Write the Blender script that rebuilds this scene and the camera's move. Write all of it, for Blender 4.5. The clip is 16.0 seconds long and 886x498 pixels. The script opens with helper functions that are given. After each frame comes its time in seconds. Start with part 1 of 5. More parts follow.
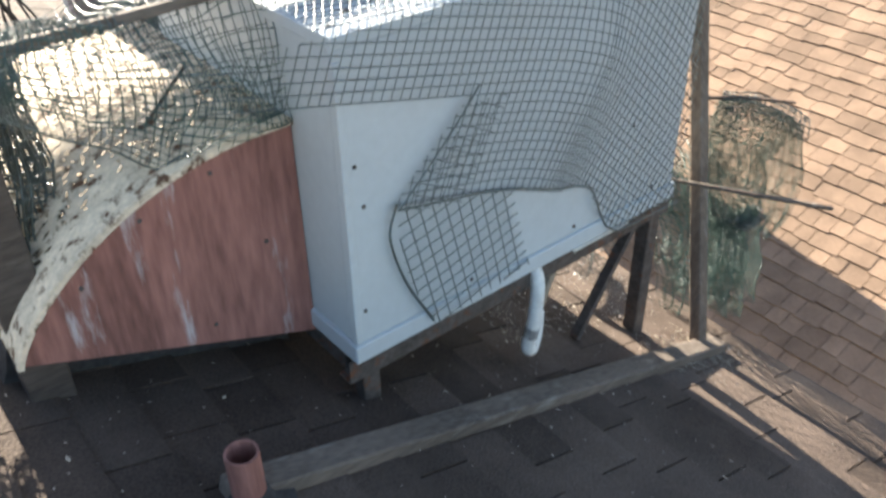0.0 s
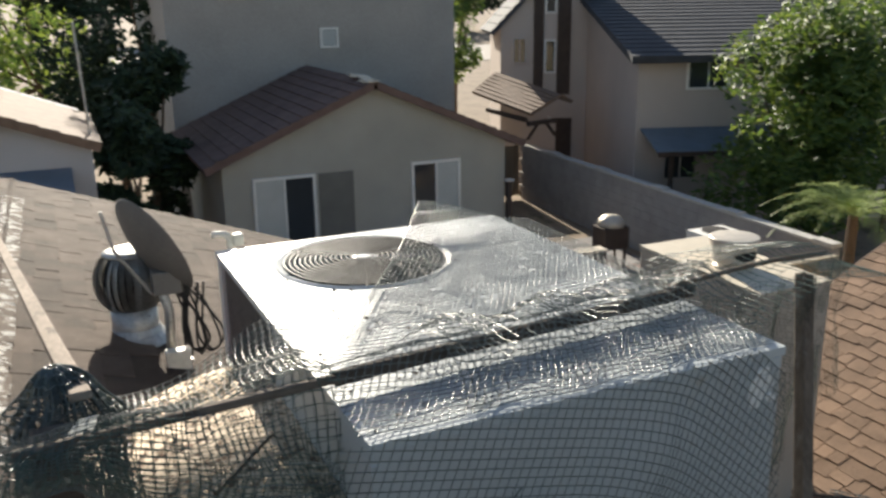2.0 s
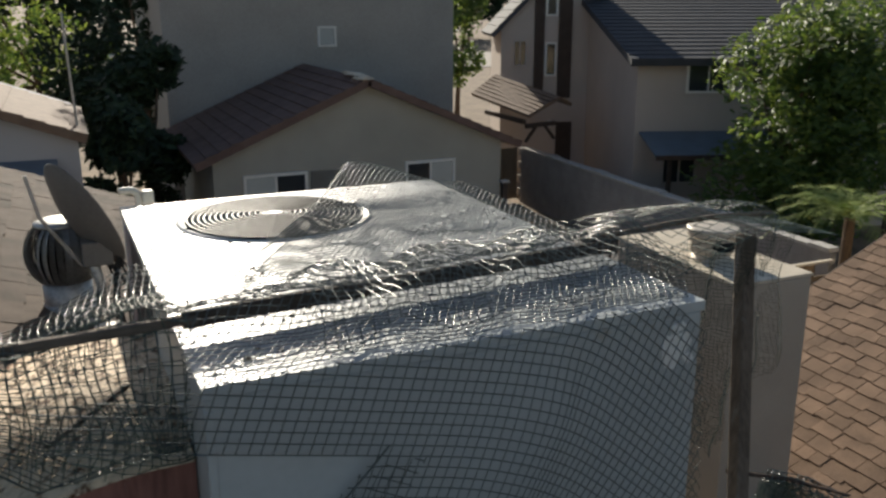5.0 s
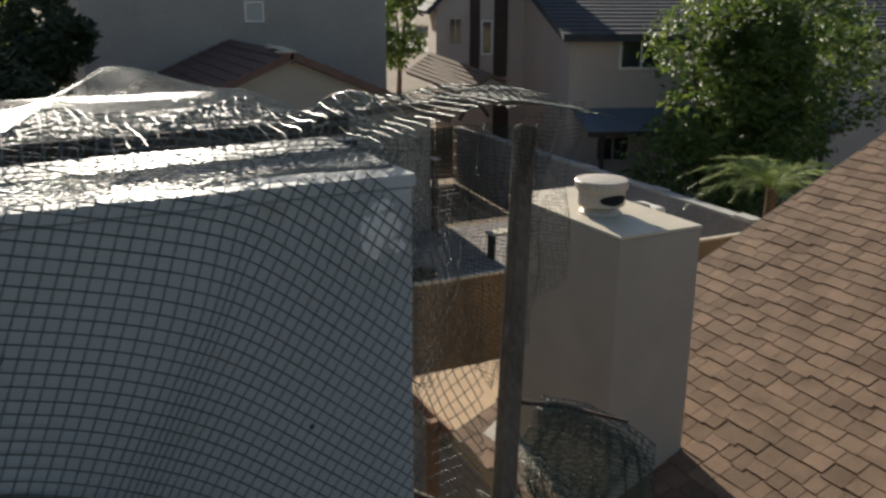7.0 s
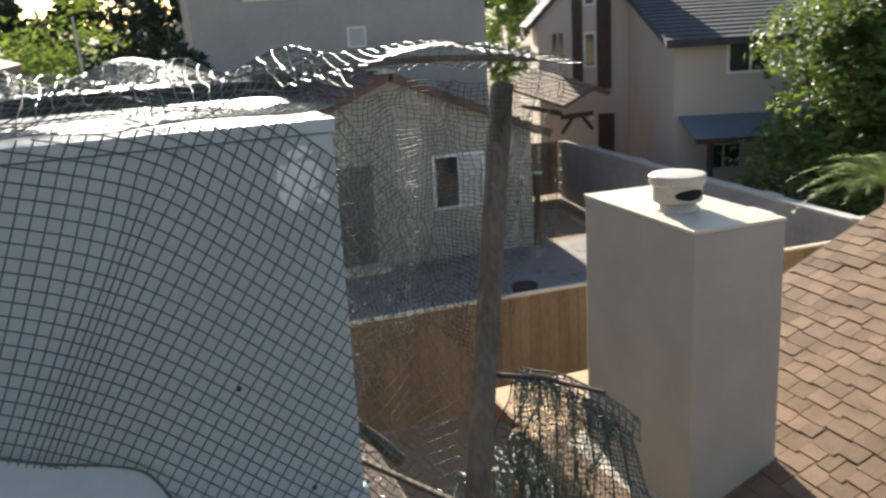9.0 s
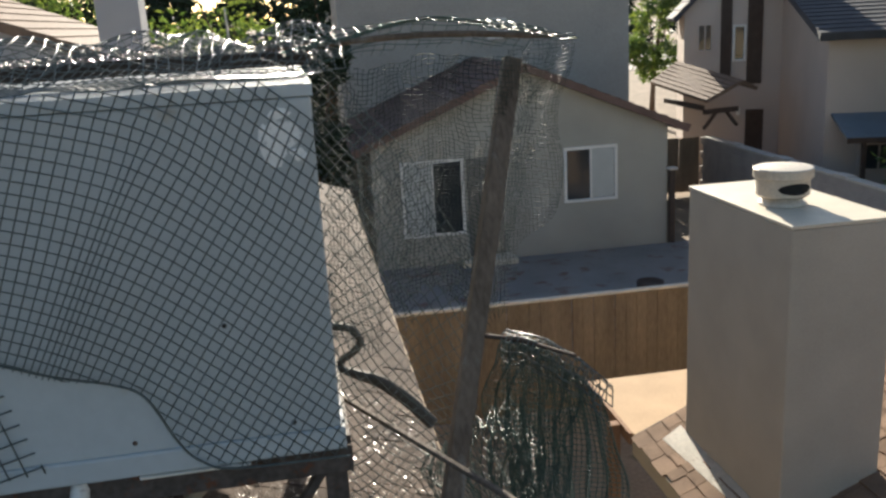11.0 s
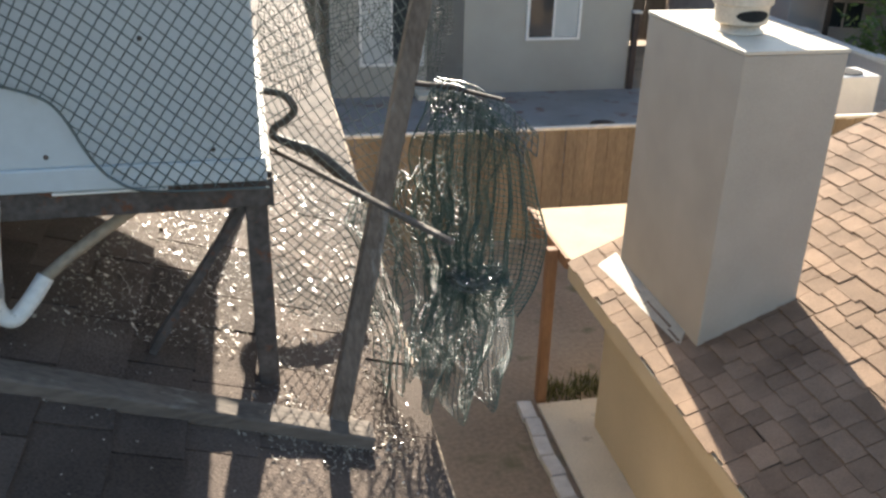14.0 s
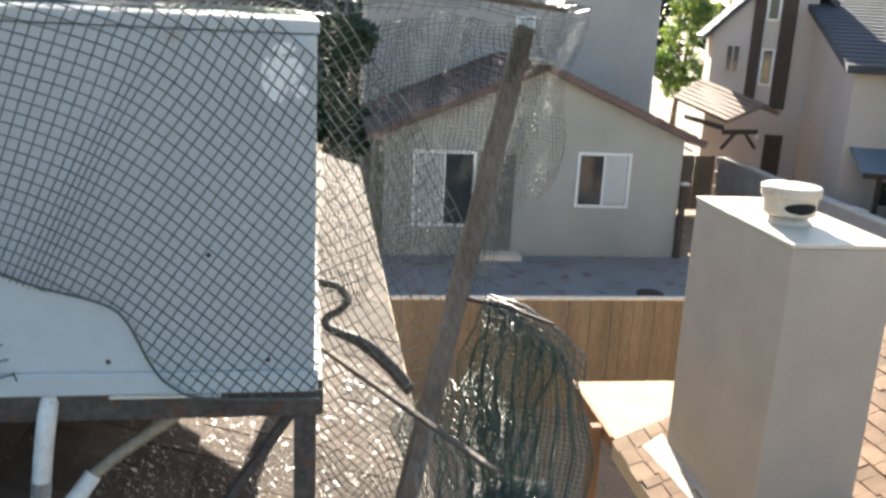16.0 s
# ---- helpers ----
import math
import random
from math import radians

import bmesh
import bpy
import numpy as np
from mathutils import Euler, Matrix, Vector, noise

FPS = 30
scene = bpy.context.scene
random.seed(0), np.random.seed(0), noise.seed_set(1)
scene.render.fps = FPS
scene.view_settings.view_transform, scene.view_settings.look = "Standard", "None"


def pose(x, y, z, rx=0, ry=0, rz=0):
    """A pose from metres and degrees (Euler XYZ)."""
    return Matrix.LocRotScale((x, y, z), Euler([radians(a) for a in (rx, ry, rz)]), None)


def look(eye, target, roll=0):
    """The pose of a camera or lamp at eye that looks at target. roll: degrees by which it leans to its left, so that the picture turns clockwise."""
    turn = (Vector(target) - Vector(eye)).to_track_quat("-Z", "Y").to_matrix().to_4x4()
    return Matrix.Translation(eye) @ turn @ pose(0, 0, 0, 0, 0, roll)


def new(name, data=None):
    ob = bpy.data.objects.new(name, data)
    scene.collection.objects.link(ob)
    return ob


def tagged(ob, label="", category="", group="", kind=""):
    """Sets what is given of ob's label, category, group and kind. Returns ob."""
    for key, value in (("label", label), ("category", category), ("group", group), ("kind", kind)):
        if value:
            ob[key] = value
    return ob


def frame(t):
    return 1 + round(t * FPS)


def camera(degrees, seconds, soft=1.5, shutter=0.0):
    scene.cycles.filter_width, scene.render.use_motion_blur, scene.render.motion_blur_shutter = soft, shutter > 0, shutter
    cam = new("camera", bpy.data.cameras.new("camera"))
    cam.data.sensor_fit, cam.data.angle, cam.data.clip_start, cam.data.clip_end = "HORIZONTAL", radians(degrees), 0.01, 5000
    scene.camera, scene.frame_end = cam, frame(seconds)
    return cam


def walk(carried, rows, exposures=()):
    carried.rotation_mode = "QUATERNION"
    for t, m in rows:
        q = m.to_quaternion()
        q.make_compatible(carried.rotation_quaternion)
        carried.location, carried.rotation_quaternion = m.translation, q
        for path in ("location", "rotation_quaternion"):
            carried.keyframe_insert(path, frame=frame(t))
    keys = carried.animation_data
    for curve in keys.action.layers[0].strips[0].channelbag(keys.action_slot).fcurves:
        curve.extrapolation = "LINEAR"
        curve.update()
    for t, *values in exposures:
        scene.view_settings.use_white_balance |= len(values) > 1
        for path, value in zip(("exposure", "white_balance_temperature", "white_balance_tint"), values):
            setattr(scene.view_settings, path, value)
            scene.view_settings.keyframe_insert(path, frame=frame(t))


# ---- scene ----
cam = camera(54.2, 16.0, soft=2.7, shutter=0.3)
PATH = [
    (0, (-0.784, -1.317, 5.572), (0.238, -0.022, 4.44), -0.8),
    (0.5, (-0.566, -1.349, 5.712), (0.333, 0.089, 4.651), -1.1),
    (1, (-0.5, -1.234, 5.786), (0.452, 0.27, 4.875), 0.1),
    (1.5, (-0.485, -1.379, 5.859), (0.439, 0.251, 5.161), 0.1),
    (2, (-0.512, -1.53, 5.891), (0.269, 0.223, 5.328), -0.8),
    (2.5, (-0.533, -1.534, 5.856), (0.119, 0.29, 5.354), -1.3),
    (3, (-0.523, -1.544, 5.836), (0.061, 0.304, 5.341), -1.3),
    (3.5, (-0.493, -1.553, 5.817), (0.111, 0.286, 5.312), -0.9),
    (4, (-0.413, -1.51, 5.784), (0.361, 0.257, 5.258), -0.0),
    (6.5, (0.304, -1.478, 5.413), (1.063, 0.286, 4.854), -0.3),
    (7, (0.478, -1.449, 5.329), (1.337, 0.265, 4.761), 0.2),
    (7.5, (0.601, -1.516, 5.291), (1.463, 0.166, 4.638), -0.4),
    (8, (0.672, -1.603, 5.267), (1.437, 0.128, 4.617), -2.4),
    (8.5, (0.738, -1.53, 5.194), (1.479, 0.253, 4.673), -2.8),
    (9, (0.829, -1.52, 5.159), (1.443, 0.313, 4.647), -3.4),
    (9.5, (0.913, -1.577, 5.165), (1.361, 0.3, 4.642), -3.6),
    (12, (1.195, -1.751, 5.008), (1.477, 0.163, 4.502), -3.3),
    (12.5, (1.198, -1.746, 4.954), (1.529, 0.127, 4.334), -1.4),
    (13, (1.184, -1.761, 4.911), (1.552, 0.065, 4.182), -0.1),
    (13.5, (1.174, -1.769, 4.889), (1.547, 0.019, 4.074), 0.7),
    (14, (1.175, -1.785, 4.877), (1.544, -0.011, 4.031), 1.2),
    (14.5, (1.182, -1.772, 4.876), (1.535, 0.008, 4.037), 1.1),
    (15, (1.176, -1.768, 4.901), (1.526, 0.037, 4.114), 2.1),
    (15.5, (1.169, -1.756, 4.959), (1.501, 0.1, 4.293), 2.8),
    (16, (1.161, -1.759, 5.023), (1.44, 0.151, 4.502), 2.8),
]
walk(cam, [(t, look(eye, target, roll)) for t, eye, target, roll in PATH], exposures=((0, 2.9), (0.5, 2.45), (1, 1.75), (1.5, 1.4), (2, 1.3), (2.5, 0.95), (3, 0.82), (4, 0.76), (6.5, 0.5), (7, 0.65), (7.5, 1.3), (8, 1.65), (9, 1.75), (9.5, 1.75), (12, 1.3), (12.5, 1.75), (13, 2.1), (14, 2.4), (15, 2.55), (15.5, 2.6), (16, 2.6)))

# ---- light ----
world = bpy.data.worlds.new("world")
scene.world = world
world.use_nodes = True
wn = world.node_tree.nodes
sky = wn.new("ShaderNodeTexSky")
sky.sky_type = "NISHITA"
sky.sun_disc = False
sky.sun_elevation = radians(20.7)
sky.sun_rotation = radians(6)
sky.air_density, sky.dust_density = 1.0, 1.0
wn["Background"].inputs["Strength"].default_value = 0.057
world.node_tree.links.new(sky.outputs[0], wn["Background"].inputs["Color"])
sun = new("sun", bpy.data.lights.new("sun", "SUN"))
sun.data.energy, sun.data.angle, sun.data.color = 4.4, radians(0.6), (1.0, 0.92, 0.78)
sun.matrix_world = look(Vector((0.126, 0.99, 0.378)) * 30, (0, 0, 0))


# ---- materials ----
def mat(name, base, rough=0.8, var=0.25, scale=6.0, metal=0.0, bump=0.3, fine=60.0, dirt=None, dirt_at=0.6, stretch=(1, 1, 1), rand=0.0, spec=0.2, island=False):
    m = bpy.data.materials.new(name)
    m.use_nodes = True
    nt = m.node_tree
    N, L = nt.nodes.new, nt.links.new
    b = nt.nodes["Principled BSDF"]
    b.inputs["Roughness"].default_value, b.inputs["Metallic"].default_value = rough, metal
    b.inputs["Specular IOR Level"].default_value = spec
    geo = N("ShaderNodeNewGeometry")
    mp = N("ShaderNodeMapping")
    mp.inputs["Scale"].default_value = stretch
    L(geo.outputs["Position"], mp.inputs["Vector"])
    big, small = N("ShaderNodeTexNoise"), N("ShaderNodeTexNoise")
    for n, s in ((big, scale), (small, fine)):
        n.inputs["Scale"].default_value, n.inputs["Detail"].default_value = s, 6
        L(mp.outputs[0], n.inputs["Vector"])
    mix = N("ShaderNodeMix")
    mix.data_type = "RGBA"
    mix.inputs["A"].default_value = (*[max(0, c * (1 - var)) for c in base], 1)
    mix.inputs["B"].default_value = (*[min(1, c * (1 + var)) for c in base], 1)
    add = N("ShaderNodeMath")
    add.operation = "ADD"
    half = N("ShaderNodeMath")
    half.operation = "MULTIPLY"
    half.inputs[1].default_value = 0.5
    L(big.outputs["Fac"], add.inputs[0])
    L(small.outputs["Fac"], add.inputs[1])
    L(add.outputs[0], half.inputs[0])
    ramp = N("ShaderNodeMapRange")
    ramp.inputs["From Min"].default_value, ramp.inputs["From Max"].default_value = 0.32, 0.68
    L(half.outputs[0], ramp.inputs["Value"])
    L(ramp.outputs[0], mix.inputs["Factor"])
    col = mix.outputs["Result"]
    if rand:
        src = geo.outputs["Random Per Island"]
        if not island:
            info = N("ShaderNodeObjectInfo")
            src = info.outputs["Random"]
        mr = N("ShaderNodeMapRange")
        mr.inputs["To Min"].default_value, mr.inputs["To Max"].default_value = 1 - rand, 1 + rand
        L(src, mr.inputs["Value"])
        sc = N("ShaderNodeVectorMath")
        sc.operation = "SCALE"
        L(col, sc.inputs[0])
        L(mr.outputs[0], sc.inputs["Scale"])
        col = sc.outputs[0]
    if dirt:
        dn = N("ShaderNodeTexNoise")
        dn.inputs["Scale"].default_value, dn.inputs["Detail"].default_value = scale * 1.7, 8
        dn.inputs["Roughness"].default_value = 0.65
        L(mp.outputs[0], dn.inputs["Vector"])
        dr = N("ShaderNodeMapRange")
        dr.inputs["From Min"].default_value, dr.inputs["From Max"].default_value = dirt_at - 0.04, dirt_at + 0.05
        L(dn.outputs["Fac"], dr.inputs["Value"])
        m2 = N("ShaderNodeMix")
        m2.data_type = "RGBA"
        L(dr.outputs[0], m2.inputs["Factor"])
        L(col, m2.inputs["A"])
        m2.inputs["B"].default_value = (*dirt, 1)
        col = m2.outputs["Result"]
    L(col, b.inputs["Base Color"])
    if bump:
        bp = N("ShaderNodeBump")
        bp.inputs["Strength"].default_value, bp.inputs["Distance"].default_value = bump, 0.01
        L(half.outputs[0], bp.inputs["Height"])
        L(bp.outputs[0], b.inputs["Normal"])
    return m


M_unit = mat("unit_paint", (0.465, 0.495, 0.50), 0.42, 0.06, 3, bump=0.05, fine=40, dirt=(0.42, 0.38, 0.32), dirt_at=0.72)
M_grille = mat("grille_metal", (0.045, 0.04, 0.037), 0.55, 0.3, 20, bump=0.1)
M_fan = mat("fan_blade", (0.10, 0.095, 0.09), 0.6, 0.3, 10)
M_coil = mat("coil_fins", (0.13, 0.135, 0.14), 0.5, 0.25, 30, metal=0.5)
M_sticker = mat("worn_sticker", (0.86, 0.86, 0.84), 0.6, 0.05, 30, dirt=(0.5, 0.5, 0.5), dirt_at=0.6)
M_net = mat("net_plastic", (0.052, 0.070, 0.064), 0.33, 0.3, 30, bump=0.0, spec=0.8)
M_net.node_tree.nodes["Principled BSDF"].inputs["Coat Weight"].default_value = 0.3
M_net.node_tree.nodes["Principled BSDF"].inputs["Coat Roughness"].default_value = 0.25
M_netd = mat("dull_net_plastic", (0.045, 0.082, 0.068), 0.42, 0.3, 30, bump=0.0, spec=0.4)
M_netk = mat("dark_fine_net", (0.02, 0.034, 0.028), 0.6, 0.3, 30, bump=0.0, spec=0.15)
M_wood = mat("weathered_wood", (0.15, 0.115, 0.088), 0.85, 0.45, 9, bump=0.6, fine=90, stretch=(1, 1, 0.25), dirt=(0.24, 0.21, 0.18), dirt_at=0.62)
M_woodx = mat("weathered_rail_wood", (0.14, 0.112, 0.09), 0.85, 0.45, 9, bump=0.6, fine=90, stretch=(0.2, 1, 1), dirt=(0.24, 0.21, 0.18), dirt_at=0.62)
# rail wood darkened in its colour to carry the backlit shade
M_rail = mat("shade_darkened_rail_wood", (0.075, 0.06, 0.05), 0.85, 0.45, 9, bump=0.6, fine=90, stretch=(0.2, 1, 1), dirt=(0.13, 0.11, 0.09), dirt_at=0.62)
M_plank = mat("pale_plank_wood", (0.40, 0.30, 0.21), 0.85, 0.3, 14, bump=0.5, stretch=(1, 0.25, 1), dirt=(0.2, 0.15, 0.1), dirt_at=0.64)
M_oldplank = mat("weathered_plank", (0.25, 0.20, 0.16), 0.85, 0.35, 12, bump=0.6, stretch=(1, 0.2, 1), dirt=(0.13, 0.10, 0.08), dirt_at=0.6)
M_rust = mat("oxide_red_paint", (0.25, 0.115, 0.092), 0.75, 0.55, 4, bump=0.5, fine=30, stretch=(1.8, 1.8, 0.3), dirt=(0.46, 0.40, 0.39), dirt_at=0.60)
M_ductop = mat("peeling_duct_coat", (0.64, 0.53, 0.40), 0.85, 0.3, 14, bump=0.8, fine=70, dirt=(0.12, 0.065, 0.04), dirt_at=0.56)
# tar colour, also used as painted shade under the duct
M_tar = mat("roof_tar_and_gap_dark", (0.045, 0.043, 0.042), 0.9, 0.5, 12, bump=0.8)
M_shA = mat("grey_brown_shingle", (0.096, 0.071, 0.056), 0.86, 0.5, 4, bump=1.0, fine=160, spec=0.13, rand=0.28)
M_shAi = mat("grey_brown_shingle_rows", (0.096, 0.071, 0.056), 0.86, 0.5, 4, bump=1.0, fine=160, spec=0.13, rand=0.28, island=True)
M_cap = mat("worn_ridge_cap", (0.155, 0.12, 0.095), 0.9, 0.3, 7, bump=0.8, fine=120, rand=0.2, dirt=(0.62, 0.60, 0.55), dirt_at=0.53)
M_shB = mat("tan_shingle", (0.24, 0.16, 0.108), 0.9, 0.38, 3.5, bump=0.9, fine=120, rand=0.2)
M_shBi = mat("tan_shingle_rows", (0.24, 0.16, 0.108), 0.9, 0.38, 3.5, bump=0.9, fine=120, rand=0.2, island=True)
M_deck = mat("roof_underlay", (0.06, 0.045, 0.035), 0.95, 0.4, 8)
M_stucco = mat("chimney_stucco", (0.415, 0.37, 0.31), 0.92, 0.12, 2.5, bump=0.6, fine=140)
M_stuccoB = mat("tan_wall_stucco", (0.52, 0.43, 0.30), 0.92, 0.12, 1.5, bump=0.5, fine=120)
M_capmetal = mat("chimney_cap_metal", (0.60, 0.53, 0.42), 0.5, 0.12, 6, metal=0.0, dirt=(0.5, 0.42, 0.32), dirt_at=0.66)
M_flue = mat("flue_metal", (0.56, 0.50, 0.42), 0.45, 0.2, 12, metal=0.35)
# near-black colour standing in for the shade inside openings
M_dark = mat("inside_shade_black", (0.02, 0.02, 0.02), 0.9)
M_flash = mat("flashing_metal", (0.70, 0.64, 0.54), 0.5, 0.15, 12, dirt=(0.4, 0.3, 0.2), dirt_at=0.64)
M_galv = mat("galvanised_metal", (0.46, 0.455, 0.44), 0.52, 0.25, 20, metal=0.7, dirt=(0.28, 0.26, 0.23), dirt_at=0.62)
M_steel = mat("stand_steel", (0.10, 0.085, 0.075), 0.7, 0.4, 15, metal=0.3, dirt=(0.16, 0.07, 0.04), dirt_at=0.6)
M_dish = mat("dish_grey", (0.15, 0.14, 0.13), 0.55, 0.15, 10)
M_cable = mat("black_cable", (0.018, 0.016, 0.015), 0.5)
M_white = mat("white_foam_tape", (0.70, 0.68, 0.63), 0.7, 0.15, 25, dirt=(0.35, 0.3, 0.25), dirt_at=0.64)
M_fence = mat("brown_fence_board", (0.215, 0.162, 0.112), 0.88, 0.3, 3, bump=0.5, fine=50, stretch=(1, 1, 0.2), rand=0.09)
M_fcap = mat("pale_fence_cap", (0.62, 0.55, 0.45), 0.85, 0.2, 10)
M_block = mat("grey_block", (0.30, 0.285, 0.275), 0.92, 0.2, 3, bump=0.5, fine=80, rand=0.1)
M_bcap = mat("block_cap", (0.50, 0.48, 0.45), 0.9, 0.2, 8)
M_dirt = mat("bare_dirt", (0.26, 0.20, 0.145), 0.95, 0.3, 0.8, bump=0.8, fine=22, dirt=(0.15, 0.13, 0.08), dirt_at=0.6)
M_conc = mat("patio_concrete", (0.62, 0.54, 0.42), 0.9, 0.15, 2, bump=0.4, fine=60, dirt=(0.38, 0.32, 0.25), dirt_at=0.62)
M_peach = mat("peach_patio_roofing", (0.50, 0.355, 0.225), 0.9, 0.12, 3, bump=0.4, fine=60, dirt=(0.45, 0.3, 0.2), dirt_at=0.66)
M_orange = mat("orange_brown_post", (0.27, 0.15, 0.085), 0.8, 0.2, 8, stretch=(1, 1, 0.2))
M_trim = mat("dark_brown_trim", (0.075, 0.055, 0.045), 0.8, 0.25, 6)
M_grey = mat("grey_house_siding", (0.36, 0.345, 0.305), 0.92, 0.12, 1.2, bump=0.4, fine=50)
M_greyroof = mat("red_brown_roofing", (0.15, 0.10, 0.085), 0.9, 0.3, 3, fine=40, rand=0.2, island=True)
M_big = mat("far_house_siding", (0.36, 0.34, 0.315), 0.92, 0.15, 0.8, fine=30)
M_stuc2 = mat("pink_beige_stucco", (0.50, 0.43, 0.385), 0.92, 0.08, 1.0, bump=0.4, fine=60)
M_slate = mat("dark_slate_roofing", (0.065, 0.068, 0.078), 0.85, 0.25, 2, fine=30, rand=0.2, island=True)
M_tile = mat("brown_canopy_tile", (0.19, 0.13, 0.095), 0.85, 0.3, 5, rand=0.2, island=True)
M_awn = mat("blue_grey_awning", (0.15, 0.18, 0.22), 0.6, 0.15, 3)
M_wframe = mat("white_window_frame", (0.74, 0.72, 0.68), 0.6, 0.06, 8)
M_pane = mat("window_glass", (0.035, 0.04, 0.045), 0.08, 0.1, 2, bump=0.0, spec=0.5)
M_blind = mat("pale_blind", (0.46, 0.47, 0.45), 0.8, 0.08, 3)
M_lwall = mat("white_house_wall", (0.40, 0.395, 0.41), 0.9, 0.06, 1.0, bump=0.3)
M_leafs = []
for i, c in enumerate(((0.068, 0.115, 0.034), (0.10, 0.145, 0.042), (0.04, 0.075, 0.025))):
    m = mat("leaf_%s" % ("mid", "light", "dark")[i], c, 0.55, 0.3, 3, bump=0.0, rand=0.4, island=True, spec=0.4)
    bs = m.node_tree.nodes["Principled BSDF"]
    bs.inputs["Transmission Weight"].default_value = 0.0
    tr = m.node_tree.nodes.new("ShaderNodeBsdfTranslucent")
    tr.inputs["Color"].default_value = (c[0] * 3.2, c[1] * 2.8, c[2] * 1.6, 1)
    ms = m.node_tree.nodes.new("ShaderNodeMixShader")
    ms.inputs[0].default_value = 0.38
    out = m.node_tree.nodes["Material Output"]
    m.node_tree.links.new(bs.outputs[0], ms.inputs[1])
    m.node_tree.links.new(tr.outputs[0], ms.inputs[2])
    m.node_tree.links.new(ms.outputs[0], out.inputs["Surface"])
    M_leafs.append(m)
# leaf green darkened so background trees look backlit and shaded
M_shade = mat("shade_darkened_leaf", (0.026, 0.042, 0.018), 0.6, 0.3, 3, bump=0.0, rand=0.4, island=True, spec=0.3)
M_palm = mat("palm_frond", (0.25, 0.31, 0.085), 0.5, 0.3, 5, bump=0.0, rand=0.3, island=True)
M_bark = mat("bark", (0.12, 0.085, 0.06), 0.95, 0.4, 10, bump=0.8, stretch=(1, 1, 0.3))


# ---- building helpers ----
def meshob(name, verts, faces, material, parent=None, label="", smooth=False):
    me = bpy.data.meshes.new(name)
    me.from_pydata([tuple(v) for v in verts], [], [tuple(f) for f in faces])
    me.materials.append(material)
    if smooth:
        me.polygons.foreach_set("use_smooth", [True] * len(me.polygons))
    ob = new(name, me)
    if parent:
        ob.parent = parent
    if label:
        ob["label"] = label
    return ob


def part(name, bm, material, parent=None, label="", smooth=False):
    me = bpy.data.meshes.new(name)
    bm.normal_update()
    bm.to_mesh(me)
    bm.free()
    me.materials.append(material)
    if smooth:
        me.polygons.foreach_set("use_smooth", [True] * len(me.polygons))
    ob = new(name, me)
    if parent:
        ob.parent = parent
    if label:
        ob["label"] = label
    return ob


def thing(name, label, category, group="", kind="", at=(0, 0, 0)):
    e = new(name)
    e.empty_display_size = 0.1
    return tagged(e, label, category, group, kind)


def box(bm, lo, hi, bevel=0.0, m=None):
    """A bevelled box from corner to corner."""
    c = [(a + b) / 2 for a, b in zip(lo, hi)]
    s = [b - a for a, b in zip(lo, hi)]
    r = bmesh.ops.create_cube(bm, size=1.0, matrix=Matrix.Translation(c) @ Matrix.Diagonal((*s, 1)))
    vs = r["verts"]
    if bevel:
        es = list({e for v in vs for e in v.link_edges})
        out = bmesh.ops.bevel(bm, geom=es, offset=bevel, segments=2, affect="EDGES", profile=0.5)
        vs = list({v for f in out["faces"] for v in f.verts} | {v for v in vs if v.is_valid})
    if m is not None:
        bmesh.ops.transform(bm, matrix=m, verts=vs)
    return bm


def boxed(lo, hi, bevel=0.0, m=None):
    return box(bmesh.new(), lo, hi, bevel, m)


def beam(bm, a, b, w, d, up=(0, 0, 1), bevel=0.006, twist=0.0):
    """A timber from a to b of section w x d."""
    a, b = Vector(a), Vector(b)
    z = (b - a).normalized()
    x = z.cross(Vector(up)).normalized()
    y = z.cross(x)
    m = Matrix((x, y, z)).transposed().to_4x4()
    m.translation = (a + b) / 2
    m = m @ Matrix.Rotation(radians(twist), 4, "Z")
    h = (b - a).length / 2
    return box(bm, (-w / 2, -d / 2, -h), (w / 2, d / 2, h), bevel, m)


def tube(bm, pts, r, n=8, cap=True):
    """A round pipe along points; r a number or one for each point."""
    pts = [Vector(p) for p in pts]
    rs = r if isinstance(r, (list, tuple)) else [r] * len(pts)
    rings, prev = [], None
    for i, p in enumerate(pts):
        d = (pts[min(i + 1, len(pts) - 1)] - pts[max(i - 1, 0)]).normalized()
        u = prev if prev is not None else Vector((0.31, 0.9, 0.3))
        u = (u - d * u.dot(d))
        if u.length < 1e-4:
            u = d.orthogonal()
        u.normalize()
        prev = u
        v = d.cross(u)
        rings.append([bm.verts.new(p + (u * math.cos(k * math.tau / n) + v * math.sin(k * math.tau / n)) * rs[i]) for k in range(n)])
    for a, b in zip(rings, rings[1:]):
        for k in range(n):
            bm.faces.new((a[k], a[(k + 1) % n], b[(k + 1) % n], b[k]))
    if cap:
        bm.faces.new(rings[0][::-1])
        bm.faces.new(rings[-1])
    return bm


def lathe(bm, prof, c, n=32, m=None):
    """A turned shape: (radius, height) pairs about a vertical line at c."""
    rings = []
    for r, z in prof:
        rings.append([bm.verts.new((c[0] + r * math.cos(k * math.tau / n), c[1] + r * math.sin(k * math.tau / n), c[2] + z)) for k in range(n)])
    for a, b in zip(rings, rings[1:]):
        for k in range(n):
            bm.faces.new((a[k], a[(k + 1) % n], b[(k + 1) % n], b[k]))
    bm.faces.new(rings[0][::-1])
    bm.faces.new(rings[-1])
    if m is not None:
        bmesh.ops.transform(bm, matrix=m, verts=bm.verts)
    return bm


